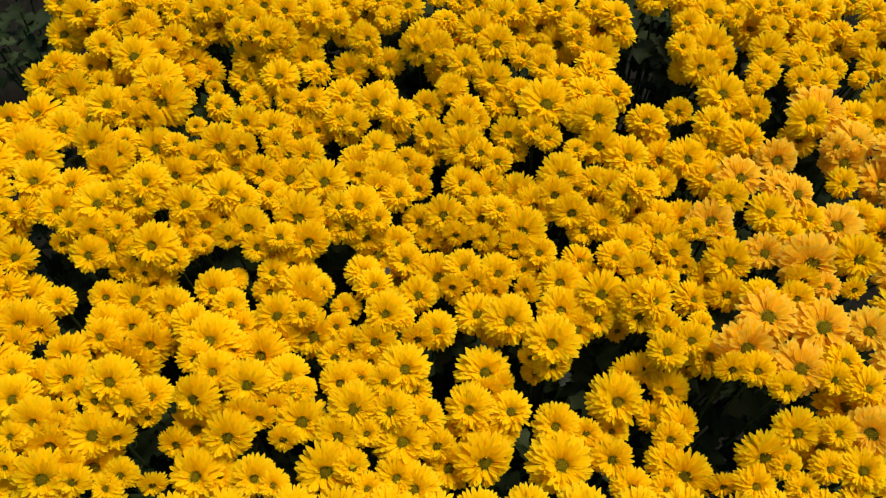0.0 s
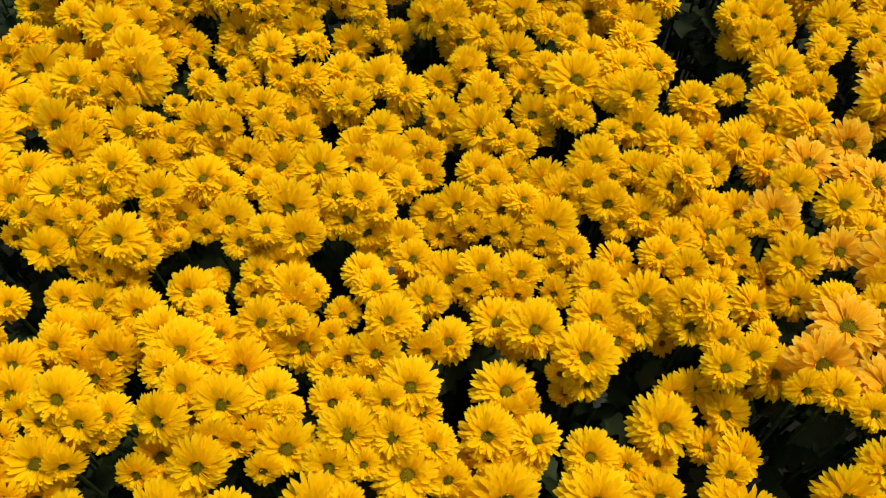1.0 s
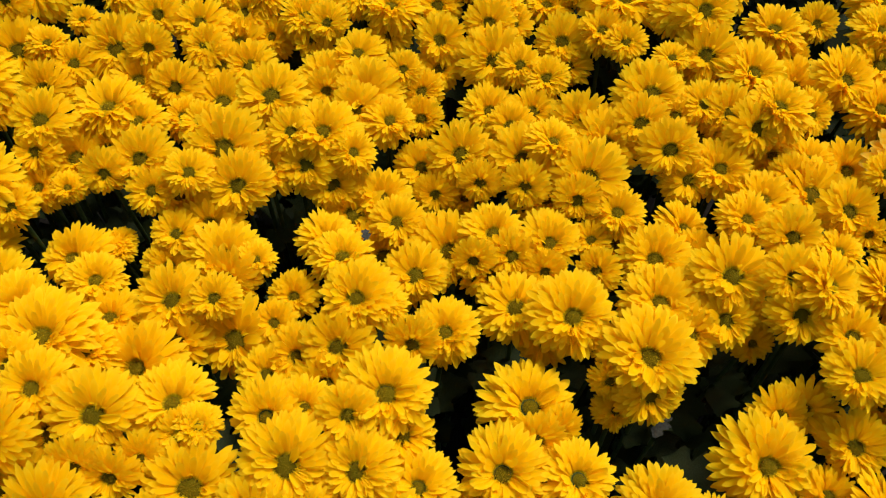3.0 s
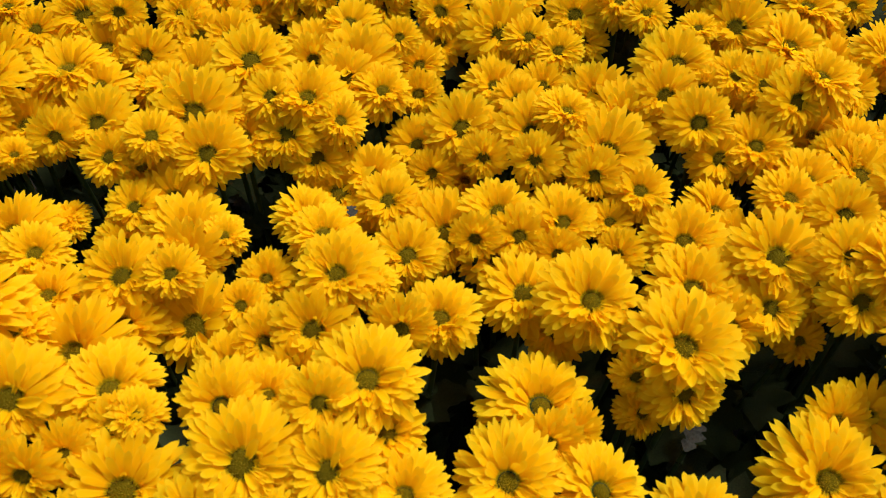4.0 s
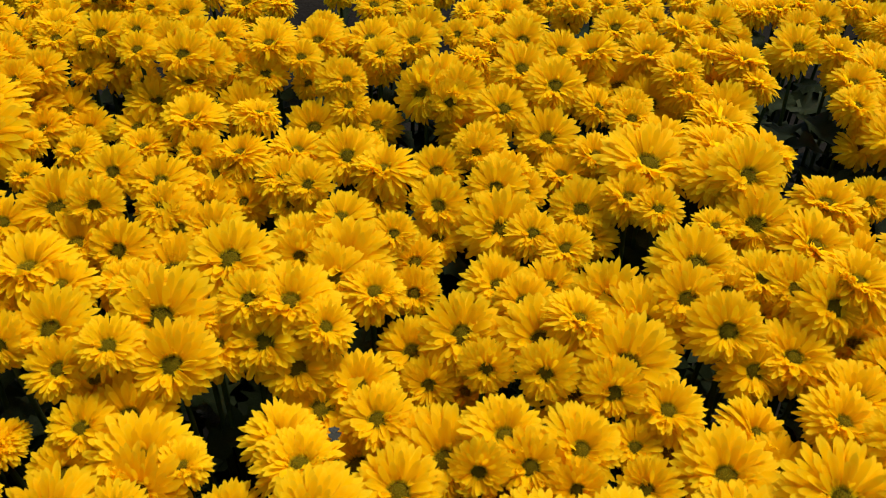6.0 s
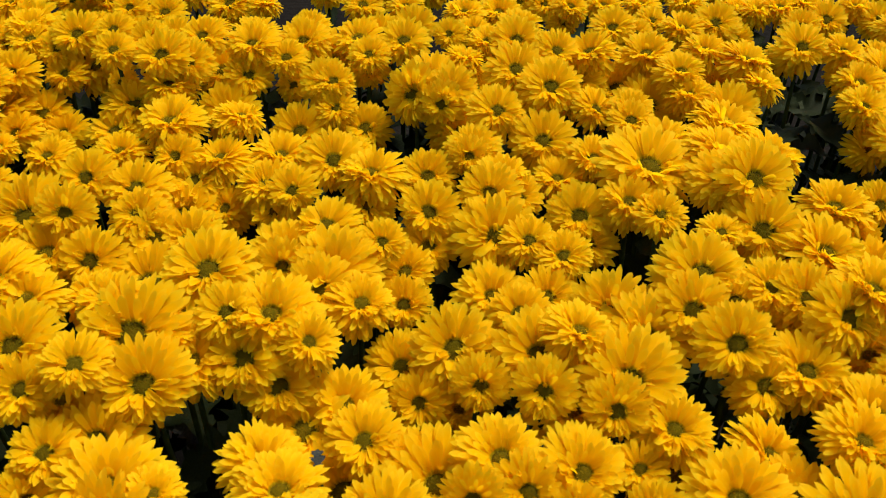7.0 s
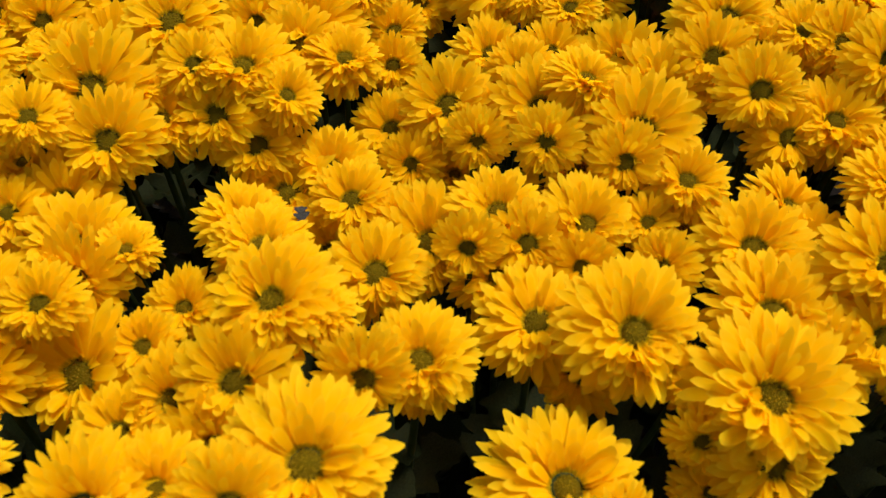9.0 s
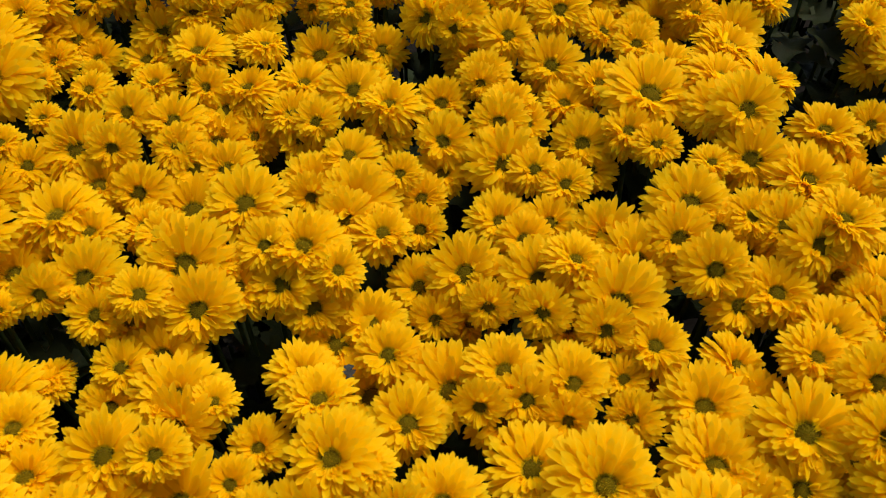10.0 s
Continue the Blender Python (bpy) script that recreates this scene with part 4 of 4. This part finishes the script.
plant("gold", [
    (-0.223, 0.705, 0.566, 0.0307, 11, -93, "full"),
    (-0.212, 0.674, 0.552, 0.0214, 33, -90, "full"),
    (-0.226, 0.629, 0.552, 0.0267, 23, -81, "open"),
    (-0.219, 0.607, 0.544, 0.0233, 28, -83, "open"),
    (-0.204, 0.596, 0.532, 0.0249, 42, -73, "open"),
    (-0.202, 0.566, 0.519, 0.0340, 23, -92, "open"),
    (-0.169, 0.716, 0.567, 0.0231, 13, 19, "full"),
    (-0.179, 0.677, 0.552, 0.0269, 7, -148, "full"),
    (-0.195, 0.659, 0.540, 0.0289, 26, -98, "open"),
    (-0.171, 0.644, 0.527, 0.0241, 29, -116, "full"),
    (-0.198, 0.633, 0.526, 0.0340, 26, -79, "open"),
    (-0.181, 0.596, 0.534, 0.0260, 24, -102, "open"),
])
plant("gold", [
    (0.524, 0.773, 0.566, 0.0317, 21, -78, "full"),
    (0.566, 0.793, 0.564, 0.0229, 16, -27, "full"),
    (0.567, 0.779, 0.544, 0.0340, 34, -77, "full"),
    (0.530, 0.824, 0.575, 0.0277, 12, -95, "full"),
    (0.482, 0.832, 0.578, 0.0249, 15, -108, "full"),
    (0.448, 0.826, 0.578, 0.0249, 14, -64, "full"),
    (0.446, 0.813, 0.549, 0.0340, 14, -67, "full"),
    (0.591, 0.769, 0.560, 0.0218, 39, -95, "open"),
    (0.622, 0.829, 0.571, 0.0260, 8, -78, "full"),
    (0.609, 0.869, 0.550, 0.0236, 16, -111, "open"),
    (0.560, 0.830, 0.574, 0.0202, 11, -95, "full"),
    (0.611, 0.795, 0.563, 0.0239, 9, -48, "full"),
    (0.467, 0.793, 0.570, 0.0228, 19, -111, "full"),
    (0.503, 0.813, 0.573, 0.0257, 11, -92, "full"),
    (0.503, 0.802, 0.547, 0.0340, 37, -71, "full"),
    (0.641, 0.784, 0.577, 0.0271, 9, -91, "full"),
    (0.635, 0.789, 0.540, 0.0340, 37, -112, "open"),
    (0.460, 1.009, 0.593, 0.0245, 8, -107, "full"),
])
plant("gold", [
    (-0.384, 0.687, 0.582, 0.0386, 12, -88, "full"),
    (-0.373, 0.655, 0.570, 0.0392, 38, -89, "open"),
    (-0.406, 0.658, 0.575, 0.0221, 26, -95, "full"),
    (-0.438, 0.646, 0.576, 0.0304, 23, -82, "open"),
    (-0.417, 0.636, 0.566, 0.0237, 36, -84, "open"),
    (-0.388, 0.632, 0.567, 0.0211, 53, -95, "open"),
    (-0.448, 0.588, 0.565, 0.0318, 41, -103, "open"),
    (-0.433, 0.559, 0.551, 0.0340, 40, -111, "full"),
    (-0.414, 0.576, 0.561, 0.0223, 35, -100, "open"),
    (-0.411, 0.602, 0.561, 0.0209, 13, -21, "full"),
    (-0.377, 0.599, 0.542, 0.0322, 35, -79, "open"),
])
plant("gold", [
    (0.157, 0.699, 0.570, 0.0306, 2, -14, "full"),
    (0.136, 0.648, 0.574, 0.0398, 19, -73, "open"),
    (0.179, 0.626, 0.579, 0.0263, 29, -114, "open"),
    (0.200, 0.694, 0.575, 0.0277, 17, -15, "full"),
    (0.190, 0.664, 0.581, 0.0297, 8, -19, "full"),
    (0.231, 0.672, 0.573, 0.0324, 14, -9, "full"),
    (0.207, 0.711, 0.579, 0.0315, 16, -9, "full"),
    (0.198, 0.616, 0.584, 0.0307, 42, -75, "open"),
])
plant("gold", [
    (0.159, 0.494, 0.550, 0.0260, 45, -100, "open"),
    (0.177, 0.482, 0.530, 0.0238, 43, -92, "open"),
    (0.170, 0.444, 0.520, 0.0244, 22, -38, "full"),
    (0.176, 0.421, 0.515, 0.0226, 35, -104, "full"),
    (0.209, 0.529, 0.555, 0.0255, 41, -83, "open"),
    (0.227, 0.511, 0.558, 0.0264, 40, -87, "open"),
    (0.242, 0.526, 0.569, 0.0293, 11, -51, "full"),
    (0.250, 0.513, 0.527, 0.0299, 19, -96, "full"),
    (0.282, 0.544, 0.542, 0.0233, 43, -54, "open"),
    (0.200, 0.489, 0.537, 0.0290, 21, -101, "full"),
    (0.227, 0.463, 0.534, 0.0303, 4, -120, "full"),
    (0.253, 0.484, 0.536, 0.0192, 36, -105, "open"),
    (0.268, 0.470, 0.531, 0.0340, 22, -64, "open"),
    (0.273, 0.503, 0.535, 0.0271, 3, 13, "full"),
    (0.303, 0.498, 0.527, 0.0281, 34, -89, "full"),
    (0.207, 0.436, 0.543, 0.0247, 16, -64, "full"),
])
plant("gold", [
    (-0.294, 0.601, 0.544, 0.0354, 32, -96, "open"),
    (-0.261, 0.595, 0.551, 0.0215, 57, -69, "open"),
    (-0.272, 0.578, 0.532, 0.0340, 14, -97, "full"),
    (-0.350, 0.604, 0.548, 0.0198, 20, -33, "full"),
    (-0.327, 0.630, 0.552, 0.0162, 21, -76, "full"),
    (-0.328, 0.589, 0.538, 0.0225, 28, -84, "open"),
    (-0.314, 0.578, 0.524, 0.0340, 21, -72, "open"),
    (-0.349, 0.565, 0.530, 0.0270, 39, -96, "open"),
    (-0.238, 0.567, 0.534, 0.0253, 42, -84, "open"),
])
plant("gold", [
    (-0.095, 0.246, 0.551, 0.0309, 26, -84, "open"),
    (-0.056, 0.244, 0.551, 0.0257, 22, -130, "open"),
    (-0.112, 0.219, 0.539, 0.0271, 31, -87, "open"),
    (-0.081, 0.223, 0.540, 0.0194, 18, -93, "full"),
    (-0.043, 0.217, 0.528, 0.0371, 12, -97, "full"),
    (-0.123, 0.184, 0.529, 0.0348, 31, -84, "open"),
    (-0.094, 0.189, 0.531, 0.0217, 37, -32, "open"),
    (-0.049, 0.180, 0.524, 0.0276, 12, -111, "full"),
    (-0.031, 0.170, 0.521, 0.0290, 14, -128, "full"),
    (-0.079, 0.170, 0.523, 0.0203, 6, -43, "full"),
    (-0.021, 0.242, 0.532, 0.0251, 10, -91, "full"),
    (-0.106, 0.139, 0.527, 0.0322, 29, -92, "open"),
    (-0.054, 0.143, 0.527, 0.0320, 8, -58, "full"),
])
plant("gold", [
    (0.047, 0.769, 0.589, 0.0293, 33, -79, "open"),
    (0.082, 0.791, 0.597, 0.0223, 40, -68, "open"),
    (0.109, 0.800, 0.595, 0.0287, 24, -157, "full"),
    (0.099, 0.780, 0.575, 0.0340, 29, -78, "open"),
    (0.074, 0.744, 0.586, 0.0291, 38, -81, "open"),
    (0.064, 0.751, 0.573, 0.0196, 59, -93, "open"),
    (0.111, 0.735, 0.573, 0.0217, 37, -44, "open"),
    (0.135, 0.729, 0.578, 0.0207, 28, -105, "full"),
    (0.067, 0.704, 0.559, 0.0297, 37, -92, "open"),
    (0.076, 0.674, 0.545, 0.0256, 13, -109, "full"),
    (0.103, 0.684, 0.558, 0.0235, 24, -90, "full"),
    (0.134, 0.715, 0.574, 0.0206, 30, -99, "open"),
])
plant("gold", [
    (0.454, 0.753, 0.563, 0.0306, 34, -104, "open"),
    (0.445, 0.720, 0.557, 0.0267, 21, -81, "open"),
    (0.433, 0.702, 0.554, 0.0195, 31, -80, "open"),
    (0.500, 0.741, 0.562, 0.0269, 23, -71, "open"),
    (0.490, 0.708, 0.555, 0.0213, 38, -86, "open"),
    (0.521, 0.703, 0.556, 0.0230, 23, -102, "open"),
    (0.543, 0.730, 0.555, 0.0233, 9, -73, "full"),
    (0.604, 0.739, 0.553, 0.0252, 26, -100, "open"),
    (0.576, 0.715, 0.550, 0.0153, 10, -108, "full"),
    (0.481, 0.629, 0.566, 0.0304, 39, -90, "open"),
    (0.479, 0.626, 0.528, 0.0284, 16, -76, "open"),
    (0.557, 0.654, 0.548, 0.0260, 8, -71, "full"),
    (0.595, 0.681, 0.546, 0.0247, 38, -96, "open"),
    (0.592, 0.650, 0.534, 0.0340, 40, -104, "full"),
    (0.622, 0.698, 0.566, 0.0262, 16, -89, "full"),
])
plant("gold", [
    (0.049, 0.812, 0.597, 0.0252, 40, -86, "open"),
    (0.024, 0.818, 0.594, 0.0209, 17, -98, "open"),
    (0.011, 0.856, 0.590, 0.0200, 12, -85, "full"),
    (0.003, 0.882, 0.597, 0.0238, 9, -92, "full"),
    (0.037, 0.904, 0.590, 0.0269, 18, -82, "full"),
    (0.056, 0.858, 0.594, 0.0266, 10, -85, "full"),
    (0.059, 0.939, 0.587, 0.0190, 38, -100, "open"),
    (0.084, 0.931, 0.589, 0.0190, 34, -85, "open"),
    (0.107, 0.911, 0.595, 0.0214, 28, -66, "full"),
    (0.101, 0.906, 0.580, 0.0190, 58, -86, "open"),
    (0.017, 0.956, 0.598, 0.0245, 16, -66, "full"),
    (0.076, 0.953, 0.604, 0.0243, 8, -115, "full"),
])
plant("gold", [
    (-0.421, 0.730, 0.577, 0.0334, 20, -87, "open"),
    (-0.522, 0.713, 0.527, 0.0309, 43, -103, "open"),
    (-0.462, 0.692, 0.568, 0.0191, 27, -107, "open"),
    (-0.449, 0.712, 0.539, 0.0340, 14, -78, "full"),
    (-0.504, 0.675, 0.536, 0.0222, 6, -104, "full"),
    (-0.478, 0.653, 0.538, 0.0340, 27, -66, "open"),
    (-0.500, 0.624, 0.553, 0.0296, 25, -49, "open"),
])
plant("gold", [
    (-0.067, 0.359, 0.549, 0.0303, 18, -111, "full"),
    (-0.008, 0.348, 0.525, 0.0280, 13, -108, "full"),
    (-0.046, 0.357, 0.544, 0.0171, 3, 13, "full"),
    (-0.077, 0.329, 0.534, 0.0279, 34, -103, "open"),
    (-0.084, 0.310, 0.520, 0.0265, 35, -98, "full"),
    (-0.029, 0.334, 0.531, 0.0210, 57, -82, "open"),
    (-0.091, 0.283, 0.547, 0.0212, 15, -87, "full"),
    (-0.062, 0.273, 0.559, 0.0200, 42, -80, "open"),
    (-0.041, 0.288, 0.559, 0.0315, 13, -68, "full"),
    (-0.030, 0.273, 0.534, 0.0283, 26, -19, "full"),
    (-0.107, 0.332, 0.516, 0.0255, 27, -103, "full"),
    (-0.126, 0.320, 0.511, 0.0227, 14, -114, "open"),
])
plant("gold", [
    (0.271, 0.242, 0.495, 0.0296, 38, -35, "full"),
    (0.314, 0.287, 0.558, 0.0210, 52, -85, "open"),
    (0.340, 0.285, 0.561, 0.0237, 25, -108, "full"),
    (0.369, 0.266, 0.559, 0.0205, 36, -93, "open"),
    (0.376, 0.222, 0.542, 0.0287, 32, -91, "open"),
    (0.341, 0.199, 0.529, 0.0315, 43, -87, "open"),
    (0.363, 0.190, 0.530, 0.0190, 26, -92, "open"),
    (0.298, 0.174, 0.511, 0.0179, 54, -88, "open"),
    (0.329, 0.172, 0.522, 0.0257, 15, -79, "full"),
    (0.302, 0.144, 0.522, 0.0251, 55, -83, "open"),
    (0.344, 0.142, 0.527, 0.0286, 8, -21, "full"),
])
plant("gold", [
    (0.140, 0.410, 0.528, 0.0298, 19, -141, "full"),
    (0.138, 0.371, 0.532, 0.0319, 11, -102, "full"),
    (0.185, 0.383, 0.547, 0.0313, 29, -87, "open"),
    (0.182, 0.360, 0.529, 0.0243, 31, -100, "open"),
    (0.158, 0.351, 0.522, 0.0309, 30, -77, "full"),
    (0.210, 0.360, 0.497, 0.0186, 40, -86, "full"),
    (0.123, 0.325, 0.541, 0.0355, 23, -84, "full"),
    (0.126, 0.308, 0.520, 0.0264, 39, -90, "open"),
    (0.101, 0.317, 0.519, 0.0167, 54, -102, "open"),
    (0.107, 0.306, 0.500, 0.0173, 25, -69, "full"),
])
plant("gold", [
    (-0.022, 0.762, 0.583, 0.0320, 16, -90, "open"),
    (-0.006, 0.746, 0.581, 0.0227, 42, -85, "open"),
    (0.004, 0.735, 0.549, 0.0340, 25, -83, "full"),
    (-0.039, 0.748, 0.572, 0.0286, 60, -118, "open"),
    (-0.014, 0.737, 0.570, 0.0218, 58, -96, "open"),
    (0.031, 0.722, 0.575, 0.0263, 28, -77, "open"),
    (0.012, 0.690, 0.559, 0.0259, 24, -100, "full"),
    (0.009, 0.679, 0.557, 0.0178, 52, -86, "open"),
    (-0.022, 0.670, 0.544, 0.0246, 35, -92, "open"),
    (0.005, 0.790, 0.590, 0.0228, 11, 28, "full"),
    (0.014, 0.787, 0.562, 0.0340, 17, -114, "full"),
])
plant("gold", [
    (0.160, 0.806, 0.593, 0.0288, 17, -114, "full"),
    (0.139, 0.800, 0.562, 0.0340, 23, -107, "open"),
    (0.182, 0.772, 0.592, 0.0248, 17, -111, "full"),
    (0.161, 0.767, 0.562, 0.0340, 33, -85, "open"),
    (0.208, 0.801, 0.600, 0.0241, 9, -68, "full"),
    (0.186, 0.751, 0.582, 0.0230, 10, -142, "full"),
    (0.242, 0.791, 0.597, 0.0285, 14, -20, "full"),
    (0.224, 0.791, 0.570, 0.0340, 15, -114, "open"),
    (0.215, 0.736, 0.575, 0.0284, 37, -100, "open"),
    (0.247, 0.763, 0.588, 0.0221, 10, -10, "full"),
    (0.297, 0.837, 0.584, 0.0239, 15, -82, "full"),
])
plant("gold", [
    (-0.349, 0.682, 0.550, 0.0178, 21, -32, "full"),
    (-0.317, 0.705, 0.540, 0.0133, 39, -72, "open"),
    (-0.276, 0.720, 0.546, 0.0261, 24, -102, "open"),
    (-0.256, 0.680, 0.552, 0.0241, 9, -82, "full"),
    (-0.302, 0.662, 0.556, 0.0230, 14, -85, "full"),
    (-0.262, 0.633, 0.556, 0.0241, 36, -91, "open"),
])
plant("gold", [
    (0.390, 0.477, 0.576, 0.0293, 22, -98, "open"),
    (0.409, 0.453, 0.572, 0.0229, 1, -131, "full"),
    (0.439, 0.475, 0.569, 0.0248, 11, -76, "full"),
    (0.489, 0.422, 0.561, 0.0318, 34, -89, "open"),
    (0.362, 0.371, 0.567, 0.0256, 16, -66, "full"),
    (0.410, 0.389, 0.570, 0.0206, 56, -104, "open"),
    (0.399, 0.368, 0.569, 0.0218, 33, -110, "full"),
    (0.467, 0.379, 0.568, 0.0160, 49, -86, "open"),
])
plant("apricot", [
    (0.424, 0.566, 0.562, 0.0295, 37, -92, "open"),
    (0.508, 0.656, 0.555, 0.0449, 4, -81, "full"),
    (0.510, 0.592, 0.554, 0.0217, 42, -93, "open"),
    (0.525, 0.579, 0.538, 0.0340, 40, -82, "open"),
    (0.544, 0.608, 0.550, 0.0356, 9, -32, "full"),
    (0.363, 0.523, 0.584, 0.0329, 17, -74, "full"),
    (0.406, 0.510, 0.583, 0.0249, 19, -58, "full"),
    (0.428, 0.502, 0.581, 0.0295, 17, -47, "full"),
    (0.477, 0.472, 0.557, 0.0328, 15, -126, "full"),
    (0.587, 0.578, 0.564, 0.0372, 14, -68, "full"),
    (0.578, 0.518, 0.558, 0.0330, 6, -68, "full"),
    (0.565, 0.548, 0.536, 0.0340, 31, -67, "full"),
    (0.540, 0.409, 0.552, 0.0345, 34, -89, "open"),
])
plant("apricot", [
    (0.321, 0.470, 0.569, 0.0309, 28, -116, "full"),
    (0.378, 0.429, 0.564, 0.0265, 32, -88, "open"),
    (0.426, 0.410, 0.570, 0.0387, 42, -99, "open"),
    (0.361, 0.345, 0.571, 0.0358, 8, -131, "full"),
    (0.438, 0.385, 0.568, 0.0195, 5, -108, "full"),
    (0.424, 0.335, 0.565, 0.0387, 9, -72, "full"),
    (0.393, 0.329, 0.544, 0.0340, 36, -91, "full"),
    (0.473, 0.330, 0.563, 0.0286, 28, -105, "full"),
    (0.334, 0.309, 0.562, 0.0354, 38, -83, "open"),
    (0.389, 0.288, 0.559, 0.0336, 16, -129, "full"),
    (0.446, 0.219, 0.554, 0.0297, 33, -147, "open"),
    (0.503, 0.296, 0.551, 0.0302, 9, -143, "full"),
    (0.486, 0.248, 0.546, 0.0265, 12, -100, "full"),
])
